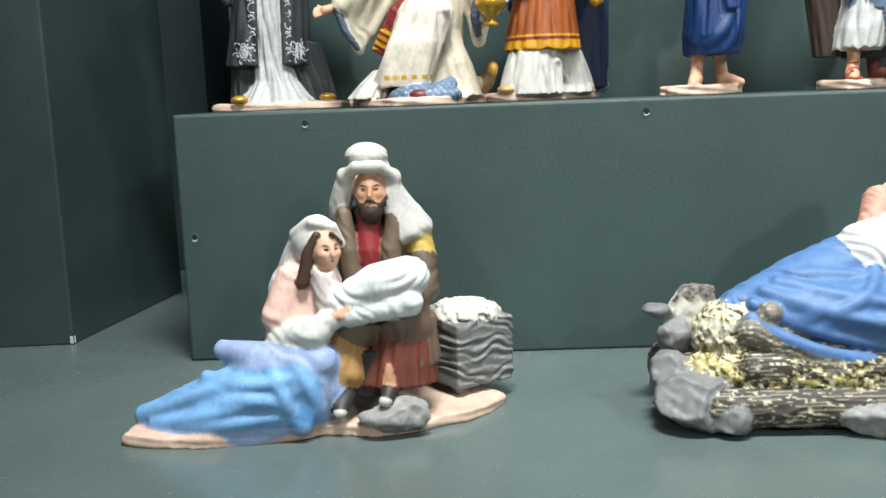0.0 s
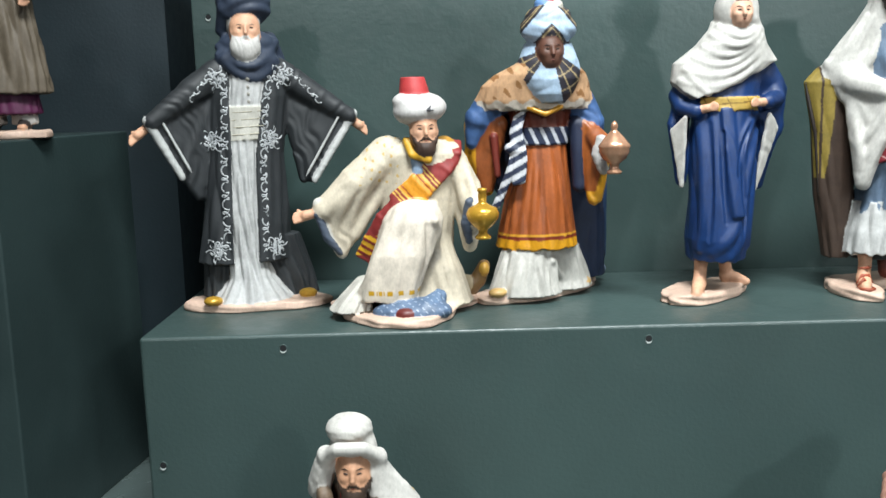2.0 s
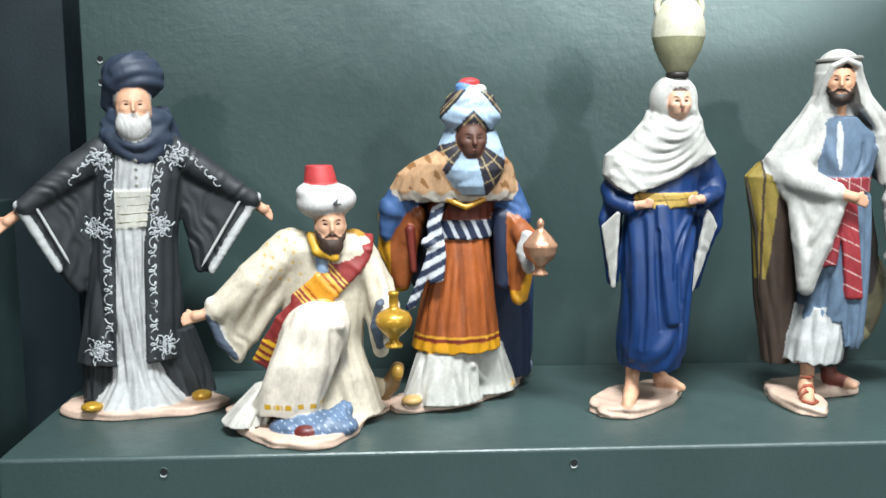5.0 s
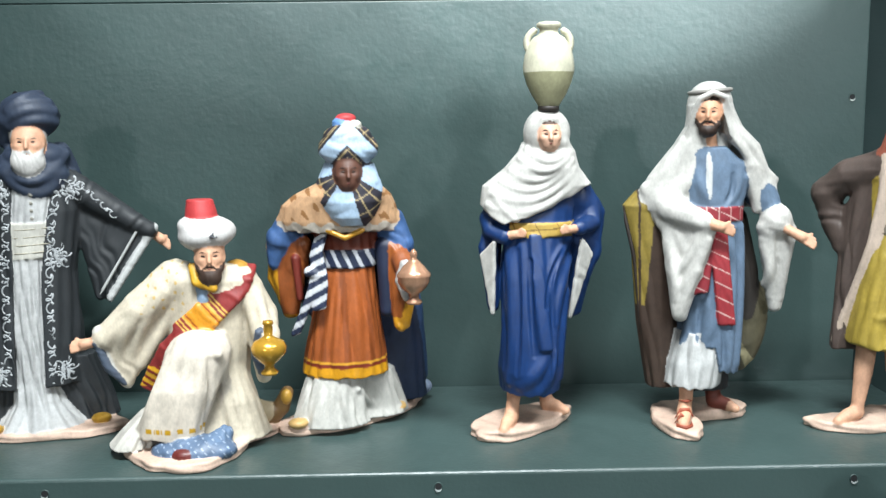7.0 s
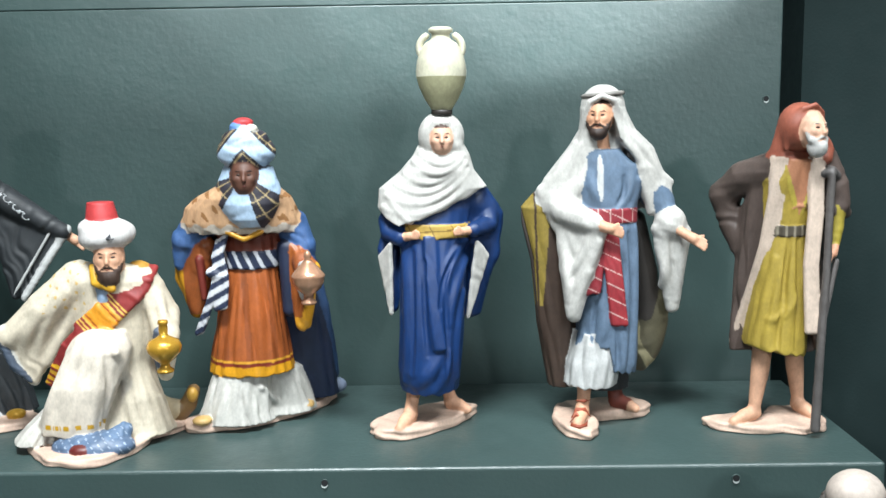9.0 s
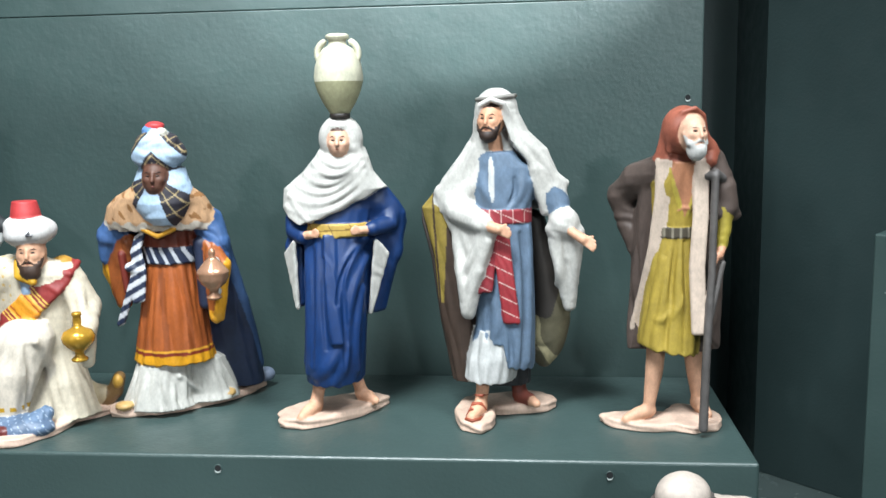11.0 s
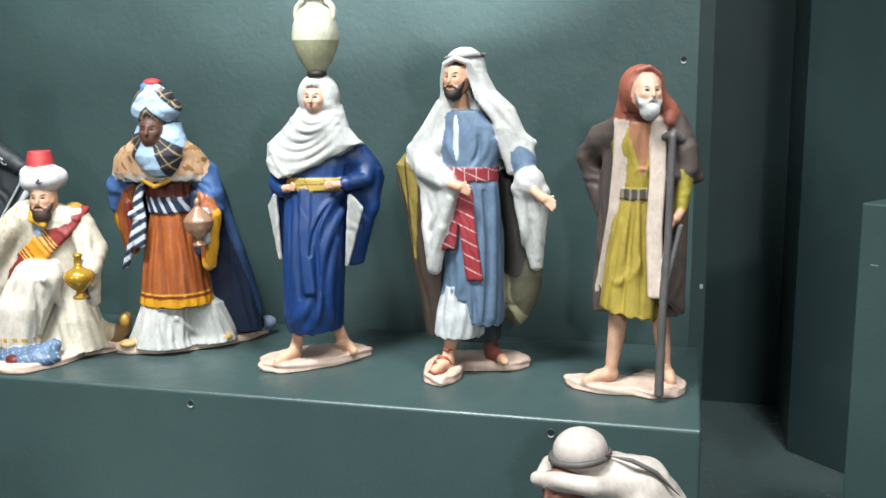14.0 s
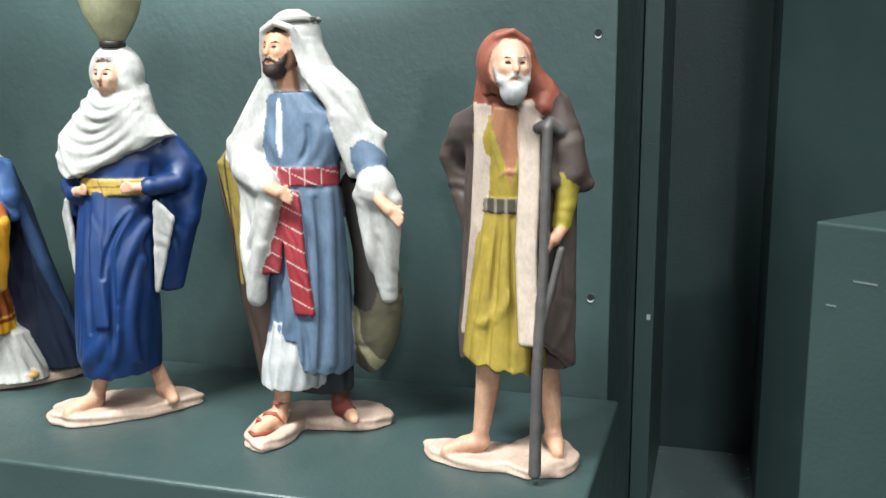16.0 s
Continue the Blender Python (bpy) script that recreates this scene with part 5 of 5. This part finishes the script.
    k.hand((44, -9, 170), (38, -17, 160), "#d0987a", (0.3, 0, 0.9), 0.9)
    trim = "#d3bfae"
    k.strip([(-5, -9, 247), (-6, -7, 215), (-10, 1, 170), (-18, 16, 120), (-25, 30, 78)], (4.6, -1.5, 0), 3.0, trim, k=0.8, tag="trim")
    k.strip([(24, -13, 247), (25, -14, 200), (23, -13, 155), (26, -14, 97)], (4.0, 0.6, 0), 3.2, trim, k=0.8, tag="trim")
    hood = "#9c5743"
    k.ball((10, 0, 249), (23, 15, 8), hood, crease=(0.5, 0.2, 0.6, 16, 0.3), k=4, tag="hood")
    k.ball((9, -13, 274), (18.5, 19, 20.5), hood, crease=(0.7, 0.3, 0.3, 18, 0.5), k=3, tag="hood")
    k.limb([(-3, -9, 268), (-6, -6, 255), (-8, -2, 248)], (7, 7, 6), hood, k=4, tag="hood")
    k.limb([(24, -10, 266), (32, -6, 257), (32, -12, 248)], (8, 8, 5), hood, crease=(0.7, 0, 0.6, 10, 0.6), k=5, tag="hood")
    k.ball((18, -38, 271), (18, 18, 18), hood, k=2, carve=True)
    k.head((14, -24, 272), "#d8ab90", (11.5, 13, 15.5), 27, "#c6c5c1", 3, brow="#b5a698")
    k.limb([(-3, -17, 256), (-3, -19, 266), (-1, -22, 279), (6, -27, 289), (16, -27, 292), (24, -21, 286), (27, -14, 270), (28, -12, 256)], (2.2,) * 8, hood, k=3, tag="hood")
    k.limb([(36, -17, 234), (35, -17, 150), (32, -18, 80), (31, -16, 9)], (3.4, 3.2, 3.6, 4.2), "#5c5856", crease=(0.4, 0, 0.5, 9, 0.3), gloss=0.2, tag="staff")
    k.limb([(30, -15, 234), (37, -15, 237), (43, -11, 232)], (3.2, 3.6, 3.2), "#5c5856", k=2, tag="staff")
    k.limb([(45, -12, 158), (35, -17, 112)], (2.6, 2.6), "#5c5856", k=1, tag="staff")
    return k.build("figurine", (0.838, 0.075, TOP), "terracotta old beggar in mustard tunic and red hood on a crutch", group=ROW)


def seated_couple():
    k = Clay((-172, -64, -1), (160, 110, 218), 1.35)
    k.base(-64, -10, 77, 36, 9, turn=6, seed=1.5)
    k.base(58, 22, 80, 48, 9, turn=8, seed=0.4)
    # the seated man
    brown = "#6a5948"
    k.gown([(50, 46, 52, 38, 30), (100, 46, 55, 32, 24), (146, 46, 58, 33, 20), (162, 44, 58, 18, 14)], brown, n=8, amp=1.6, seed=1, tag="coat")
    k.limb([(41, 38, 158), (41, 33, 130), (42, 32, 108)], (8, 9.5, 8), "#8a2629", crease=(0.9, 0, 0.1, 6, 0.8), tag="shirt")
    k.limb([(62, 36, 158), (58, 30, 130), (58, 28, 104)], (6, 8, 8), brown, crease=(0.8, 0, 0.4, 8, 1), k=3, tag="coat")
    k.limb([(22, 36, 158), (25, 30, 130), (28, 28, 104)], (6, 8, 8), brown, crease=(0.8, 0, 0.4, 8, 1), k=3, tag="coat")
    k.limb([(36, 50, 74), (32, 0, 78)], (20, 19), brown, k=5, tag="coat")
    k.limb([(64, 48, 74), (68, 2, 76)], (22, 22), "#675244", crease=(0.9, 0, 0.2, 9, 1.4), k=5, tag="coat")
    k.gown([(34, 62, -2, 30, 22), (60, 66, 0, 24, 20), (84, 68, 2, 18, 18)], "#6c3427", n=11, amp=2.4, seed=2, tag="hem")
    k.gown([(48, 76, 4, 18, 20), (84, 72, 6, 20, 18)], "#6c594a", n=8, amp=2, seed=4, tag="coat")
    k.limb([(26, 0, 76), (24, -8, 44)], (15, 14), "#b58a54", crease=(1, 0, 0.1, 8, 1.2), k=4, tag="lining")
    # dark filling below the lap in place of the shade between the legs
    k.gown([(26, 40, 4, 26, 18), (60, 42, 4, 24, 18)], "#2f2924", n=8, amp=2, seed=3, tag="shade")
    k.limb([(58, -16, 48), (57, -20, 34)], (6, 6), "#b98a68", k=2, tag="skin")
    k.limb([(57, -18, 34), (55, -30, 29)], (7, 5), "#2c2826", k=2, tag="sandal")
    k.limb([(24, -12, 30), (20, -26, 20)], (8, 6), "#2c2826", k=2, tag="sandal")
    k.ball((54, -32, 28), (5, 5, 4), "#c2bcb5", tag="skin")
    k.ball((20, -29, 19), (5, 5, 4), "#c2bcb5", tag="skin")
    k.rock((60, -26, 15), (29, 18, 15), "#8f8e8c", 4, k=2, tag="stone")
    k.head((44, 38, 176), "#c39373", (12.5, 14, 17), 0, "#3a2a20", 3)
    k.ball((42, 54, 184), (18, 17, 23), WHITE, crease=(0.7, 0.3, 0.3, 12, 0.9), k=3, tag="scarf")
    k.ball((40, 52, 202), (17, 17, 11), WHITE, crease=(0.1, 0.2, 1, 7, 0.9), k=3, tag="scarf")
    k.limb([(25, 36, 188), (34, 28, 195), (52, 28, 195), (63, 36, 186)], (5, 5, 5, 5), WHITE, k=4, tag="scarf")
    k.limb([(24, 38, 188), (20, 44, 170), (16, 48, 158)], (6, 9, 8), WHITE, crease=(0.8, 0, 0.5, 9, 1), k=4, tag="scarf")
    k.limb([(60, 38, 186), (62, 40, 164), (68, 36, 142)], (6, 10, 8), WHITE, crease=(0.9, 0, 0.3, 8, 1.2), k=4, tag="scarf")
    k.cloth((58, 44, 180), (84, 46, 146), (64, 34, 140), 7, WHITE, crease=(0.8, 0, 0.5, 9, 1.2), k=4, tag="scarf")
    k.limb([(76, 52, 146), (81, 46, 122)], (12, 11.5), "#b59c4c", crease=(0.3, 0, 0.9, 10, 0.8), k=3, tag="arm")
    k.limb([(81, 44, 120), (84, 34, 98), (76, 6, 92)], (11.5, 11, 9), "#5a4a3c", crease=(0.3, 0.3, 0.8, 9, 1.2), k=3, tag="coat")
    k.hand((82, 10, 94), (72, -6, 96), "#b07a5c", (0, 0, 1), 1.0)
    # the woman leaning on him
    k.gown([(56, -8, 4, 33, 22), (88, -8, 6, 28, 19), (112, -5, 8, 26, 16), (126, 2, 8, 14, 11)], "#e0b9ac", n=8, amp=1.2, seed=2, tag="dress")
    k.limb([(-16, 0, 116), (-26, -8, 88)], (11, 12), "#e0b9ac", crease=(0.6, 0, 0.8, 11, 0.8), k=5, tag="dress")
    k.limb([(10, -6, 120), (14, -12, 98)], (10, 10), "#c8bbb7", crease=(0.8, 0, 0.6, 9, 1), k=4, tag="dress")
    k.limb([(-24, -14, 74), (2, -22, 78), (18, -20, 89)], (9, 12, 8), "#cfd1cb", crease=(0.5, 0, 0.8, 10, 1.2), k=4, tag="sleeve")
    k.hand((16, -24, 91), (32, -26, 92), SKIN, (0, 0, 1), 0.8)
    k.ball((4, 8, 141), (17.5, 17, 21), "#dad8d3", crease=(0.6, 0.3, 0.3, 14, 0.8), k=3, tag="veil")
    k.ball((13, -14, 136), (10.5, 10, 15), "#dad8d3", k=2, carve=True)
    k.limb([(-6, 14, 142), (-18, 20, 120), (-29, 22, 104), (-36, 22, 66)], (12, 11, 9, 6), "#dad8d3", crease=(0.8, 0, -0.5, 9, 1.2), k=5, tag="veil")
    k.head((12, -4, 137), "#dcae93", (10.5, 11.5, 14.5), 34, brow="#6a4a38")
    k.limb([(7, -11, 149), (0, -11, 136), (-5, -11, 114)], (3.2, 4.4, 5), "#4c3427", crease=(0.9, 0.2, 0.2, 4, 0.5), k=1.5, tag="hair")
    k.limb([(18, -11, 150), (24, -5, 142)], (2, 2), "#4c3427", k=1.5, tag="hair")
    k.limb([(-12, 8, 148), (3, -5, 158), (18, -3, 154), (23, 4, 140)], (4, 4, 4, 3.5), "#dad8d3", k=3, tag="veil")
    # skirt spread over the ground
    k.ball((-55, -8, 14), (86, 35, 36), "#74a6d6", turn=(0, -17, 0), crease=("drape", 0, 10, 78, 22, 1.6), k=4, tag="skirt")
    k.limb([(-8, -14, 40), (-60, -16, 30), (-132, -8, 15)], (27, 23, 8), "#74a6d6", crease=(0.4, 0.6, 0.7, 24, 1.4), k=6, tag="skirt")
    for path, r, h in (([(-130, 16), (-88, 34), (-40, 52)], 5, 2.6), ([(-120, 12), (-70, 24), (-10, 40)], 5, 3.0), ([(-96, 12), (-50, 18), (4, 24)], 5, 2.6), ([(-80, 46), (-40, 44), (0, 52)], 5, 2.6), ([(-66, 30), (-36, 34), (-6, 22)], 4.5, 2.4), ([(-10, 58), (0, 40), (4, 16)], 5, 2.4), ([(-30, 56), (-18, 36), (-14, 14)], 4.5, 2.2)):
        k.ridge(path, r, h, "#74a6d6", k=4, tag="skirt")
    k.limb([(-4, -26, 28), (-8, -34, 14)], (12, 9), "#5b95cc", crease=(0.8, 0.3, 0.5, 16, 1.0), k=5, tag="skirt")
    k.limb([(-70, -2, 62), (-40, -18, 58), (6, -22, 56)], (8, 14, 14), "#93a5cc", crease=(0.3, 0.4, 0.8, 20, 1.0), k=6, tag="wrap")
    k.coat("skirt", lambda x, y, z: (z < 12) | ((x > 8) & (z < 50)), "#98aed4")
    # bundle in their arms
    k.limb([(22, -14, 99), (50, -14, 112), (74, -10, 116)], (11, 15, 15), "#dcdfdd", crease=("drape", 40, -40, 160, 9, 2.0), k=3, tag="bundle")
    k.limb([(30, -20, 90), (74, -18, 98)], (8, 10), "#d6dbd9", crease=(0.6, 0.2, 0.7, 9, 1.2), k=4, tag="bundle")
    # stone trough heaped with straw
    k.block((112, 66, 42), (29, 30, 27), 38, "#6b6c6b", crease=(0.10, 0.07, 1, 8.5, 2.6), tag="trough")
    k.coat("trough", lambda x, y, z: np.sin(0.74 * z + 0.09 * x + 1.4 * np.sin(0.11 * x + 0.07 * y)) > 0.55, "#8f908c")
    k.ball((112, 66, 70), (31, 30, 10), "#c6c3b9", crease=("crumb", 4.0, 4.0), turn=(0, 0, 38), tag="straw")
    k.block((108, 42, 13), (6, 6, 8), 38, "#55585a", tag="trough")
    return k.build("figurine", (0.155, -0.19, 0.0), "painted terracotta seated couple with bundle beside a stone trough", "figurine group")


def reclining_group():
    k = Clay((-160, -96, -1), (165, 80, 204), 1.45)
    bark, rock = "#3a342b", "#767677"
    for y, z, r, x0, x1 in ((-58, 18, 15, -112, 150), (-50, 44, 13, -84, 150), (-20, 26, 22, -120, 150), (30, 26, 24, -120, 150)):
        k.limb([(x0, y, z), (x1, y - 6, z)], (r, r), bark, crease=(0.05, 0.9, 0.8, 7, 2.0), k=2, tag="log")
    k.coat("log", lambda x, y, z: (np.sin(1.9 * z + 0.9 * y + 0.9 * np.sin(0.05 * x) + 0.8 * np.sin(0.17 * x + 0.6 * z)) > 0.45) & (np.sin(0.11 * x + 1.7 * z + 2.3 * y) > -0.45), "#8c8672")
    k.coat("log", lambda x, y, z: speckle(x, y, z, 0.10), "#b3ad96")
    k.ball((-20, -34, 40), (112, 32, 22), "#b3a35a", crease=("crumb", 4.0, 5.0), k=2, tag="straw")
    k.ball((-92, -20, 62), (28, 26, 26), "#c1bcae", crease=("crumb", 4.0, 5.0), k=2, tag="straw")
    k.coat("straw", lambda x, y, z: speckle(x, y, z, 0.5), "#cfc7a4")
    k.coat("straw", lambda x, y, z: speckle(y, z, x, 0.14), "#6a5c34")
    for c, r in (((-126, -52, 20), (24, 22, 18)), ((-140, -30, 34), (14, 16, 16)), ((-104, -66, 12), (16, 12, 12)), ((-132, -8, 58), (12, 12, 14)), ((-142, 10, 76), (9, 9, 6))):
        k.rock(c, np.array(r) * 1.25, rock, int(abs(c[0])), k=2, tag="rock")
    for x0, x1 in ((-20, 60), (84, 140)):
        k.rock(((x0 + x1) / 2, -72, 13), ((x1 - x0) * 0.62, 19, 16), "#8f8e8c", int(x1), k=2, tag="rock")
    k.rock((-112, 20, 70), (24, 22, 36), "#7d7972", 9, k=2, tag="post")
    k.coat("post", lambda x, y, z: speckle(x, y, z, 0.3), "#4a463e")
    k.coat("post", lambda x, y, z: z < 84 + 3 * np.sin(x * 0.5), "#bdbaad")
    k.limb([(-84, -44, 70), (-30, -56, 46)], (11, 10), "#6c665a", crease=(0.3, 0.8, 0.8, 6, 1.8), k=2, tag="log")
    k.limb([(-80, -30, 40), (-72, -46, 84)], (9, 8), "#77736a", crease=(0.9, 0.2, 0.1, 5, 1.6), k=2, tag="log")
    cloth = "#4a71a2"
    k.limb([(-84, -14, 82), (-40, -12, 92), (-4, 2, 100)], (15, 26, 29), cloth, crease=(0.45, 0.3, 0.8, 20, 1.6), k=6, tag="blanket")
    k.ball((10, -22, 76), (90, 40, 30), cloth, turn=(0, 6, 0), crease=("drape", -60, 20, 150, 22, 2.0), k=6, tag="blanket")
    k.ball((60, -20, 70), (90, 44, 34), cloth, crease=("drape", -60, 20, 150, 22, 2.0), k=6, tag="blanket")
    for path, r, h in (([(-80, 88), (-20, 66), (60, 56)], 4.5, 3.0), ([(-70, 96), (-10, 80), (70, 68)], 4.5, 3.2), ([(-60, 102), (0, 92), (80, 80)], 4.5, 3.0), ([(-40, 108), (10, 104), (70, 94)], 4.5, 2.6), ([(-84, 80), (-50, 62), (0, 50)], 4.5, 2.6), ([(20, 120), (0, 100), (-30, 84)], 4.5, 2.4), ([(30, 112), (20, 90), (-10, 70)], 4.0, 2.4)):
        k.ridge(path, r, h, cloth, k=3.5, tag="blanket")
    k.limb([(16, 0, 114), (60, 0, 124)], (27, 30), "#c3c4c4", crease=(0.5, 0.2, 0.7, 12, 2.2), k=4, tag="gown")
    k.limb([(36, 26, 152), (22, 8, 138), (60, -6, 128)], (14, 10, 8), "#c08f7c", crease=(0.9, 0.1, 0.3, 8, 1.6), k=3, tag="dress")
    k.ball((66, 22, 146), (30, 20, 24), "#c08f7c", crease=(0.9, 0.1, 0.3, 9, 1.6), k=4, tag="dress")
    k.limb([(84, 34, 174), (50, 34, 156), (34, 36, 140)], (19, 12, 7), "#c2beb9", crease=(0.6, 0.2, 0.7, 9, 1.4), k=4, tag="veil")
    k.head((82, 18, 172), SKIN, (10.5, 11.5, 14), -10)
    k.ball((84, 30, 174), (19, 17, 20), "#c2beb9", k=3, tag="veil")
    return k.build("figurine", (0.56, -0.17, 0.0), "terracotta woman under blue blanket on logs, straw and rocks", "figurine group")


def stooping_man():
    k = Clay((-76, -64, -1), (96, 70, 296), 1.4)
    k.base(10, 4, 62, 46, 9, seed=2.7)
    k.gown([(7, 12, 4, 50, 38), (90, 16, 6, 42, 32), (170, 14, 6, 40, 28), (214, 6, 4, 32, 22), (228, 0, 2, 18, 14)], "#2f3138", n=12, amp=2.6, seed=2, tag="robe")
    k.limb([(-16, 0, 205), (-34, -18, 170), (-30, -34, 150)], (14, 13, 9), "#2f3138", crease=(0.4, 0.2, 0.9, 10, 1.4), k=4, tag="robe")
    k.hand((-30, -36, 150), (-24, -44, 140), SKIN, (0, 0, 1), 1.0)
    k.head((-22, -16, 244), "#7a5040", (12, 14, 16), -40, "#2c2420", 4)
    wrap = "#bdb0a5"
    k.ball((-12, -4, 268), (19, 18, 16), wrap, turn=(0, -8, 0), crease=("drape", 10, 20, 268, 12, 0.4), k=2, tag="scarf")
    k.limb([(-40, -18, 250), (-24, -27, 254), (0, -27, 252), (14, -14, 246)], (5, 6, 7, 9), wrap, crease=("drape", -10, 10, 262, 9, 0.7), k=4, tag="scarf")
    k.limb([(-36, -10, 250), (-34, 8, 250), (-14, 20, 250), (10, 14, 246)], (6, 7, 8, 10), wrap, k=4, tag="scarf")
    k.limb([(0, 2, 248), (30, 6, 240), (62, 8, 206)], (18, 22, 15), wrap, crease=(0.6, 0.1, 0.7, 24, 1.2), k=6, tag="scarf")
    k.cloth((0, -14, 246), (48, -12, 228), (32, -20, 190), 8, wrap, crease=(0.8, 0, 0.5, 14, 1.0), k=4, tag="scarf")
    k.tube([(-12 + 19.8 * math.cos(t), -4 + 18.9 * math.sin(t), 264.5 + 2.5 * math.cos(t)) for t in np.linspace(0, math.tau, 40)], 2.6, "#55504c")
    k.tube([(8, -5, 266), (24, -10, 266), (40, -8, 258), (56, -6, 242)], 1.8, "#55504c")
    return k.build("figurine", (0.833, -0.130, 0.0), "stooping terracotta man in dark robe and pale head scarf")


def brown_coated_man():
    k = Clay((-62, -46, -1), (66, 50, 290), 1.5)
    k.base(0, 0, 42, 34, 8, seed=3.6)
    for x in (-16, 16):
        k.limb([(x, 2, 14), (x + 6, -18, 12)], (7, 5), "#2a2422", k=2, tag="shoe")
        k.ball((x + 7, -22, 11), (5, 5, 3), "#d8a687", tag="skin")
        k.gown([(14, x, 2, 13, 12), (26, x, 2, 12, 12)], "#bfbbb5", n=7, amp=1.2, tag="trouser")
    k.gown([(24, 0, 2, 33, 24), (50, 0, 2, 30, 22)], "#5b2348", n=13, amp=1.8, seed=1, tag="skirt")
    k.gown([(44, 2, 2, 42, 30), (60, 2, 2, 41, 29), (120, 0, 2, 33, 24), (180, 0, 2, 28, 20), (228, 0, 2, 32, 19), (248, 0, 2, 18, 14)], "#6a5f50", n=12, amp=3.0, seed=4, rise=0.4, tag="coat")
    for s in (-1, 1):
        k.limb([(s * 30, 2, 226), (s * 44, -4, 185), (s * 36, -14, 150)], (14, 12, 10), "#6a5f50", crease=(0.3, 0.1, 0.9, 11, 1.4), k=5, tag="coat")
        k.hand((s * 36, -16, 146), (s * 34, -20, 128), SKIN, (0.6, 0.6, 0), 1.0)
    k.head((0, -4, 262), SKIN, (12, 14, 17), 0, "#4a382c", 1)
    k.ball((0, 2, 274), (17, 17, 13), "#7a6a4c", crease=(0.2, 0.2, 0.9, 8, 1.2), tag="cap")
    return k.build("figurine", (-0.170, 0.165, 0.408), "terracotta man in taupe pleated coat and purple skirt on plinth")


def upper_figure(at, rx, hue, hem, label, seed):
    k = Clay((-rx - 14, -46, -1), (rx + 14, 50, 232), 1.8)
    k.base(0, 2, rx, 36, 10, seed=seed, col="#d3b6a2")
    k.gown([(8, 0, 0, rx * 0.72, 26), (60, 0, 2, rx * 0.55, 22), (150, 0, 2, 26, 18), (184, 0, 2, 28, 17), (198, 0, 2, 14, 12)], hue, n=11, amp=3.0, seed=seed, tag="robe")
    for s in (-1, 1):
        k.ball((s * rx * 0.45, -25, 14), (8, 9, 6), hem, tag="shoe")
        k.limb([(s * 26, 2, 178), (s * 34, -10, 140), (s * 18, -24, 122)], (11, 10, 7), hue, k=4, tag="robe")
    k.coat("robe", lambda x, y, z: np.sin(x * 0.19 + seed) > 0.35, hem)
    k.head((0, -4, 210), SKIN, (11, 12, 15), 0, "#5a4636", 1)
    k.ball((0, 2, 218), (15, 15, 11), hem, tag="cap")
    return k.build("figurine", at, label, group="figurines on the tall plinth")


black_robed_magus()
kneeling_magus()
tartan_magus()
water_carrier()
shepherd_in_white_scarf()
old_beggar()
seated_couple()
reclining_group()
stooping_man()
brown_coated_man()
upper_figure((0.072, 0.300, TIER), 72, "#3f4247", "#b4b1ac", "terracotta figure in dark and pale robes on the tall plinth", 1.0)
upper_figure((0.205, 0.300, TIER), 44, "#c9a184", "#b0603e", "terracotta figure in peach and rust robes on the tall plinth", 2.0)
upper_figure((0.357, 0.305, TIER), 42, "#2f3438", "#c7c5c0", "terracotta figure in dark robe with pale hem on the plinth", 3.0)
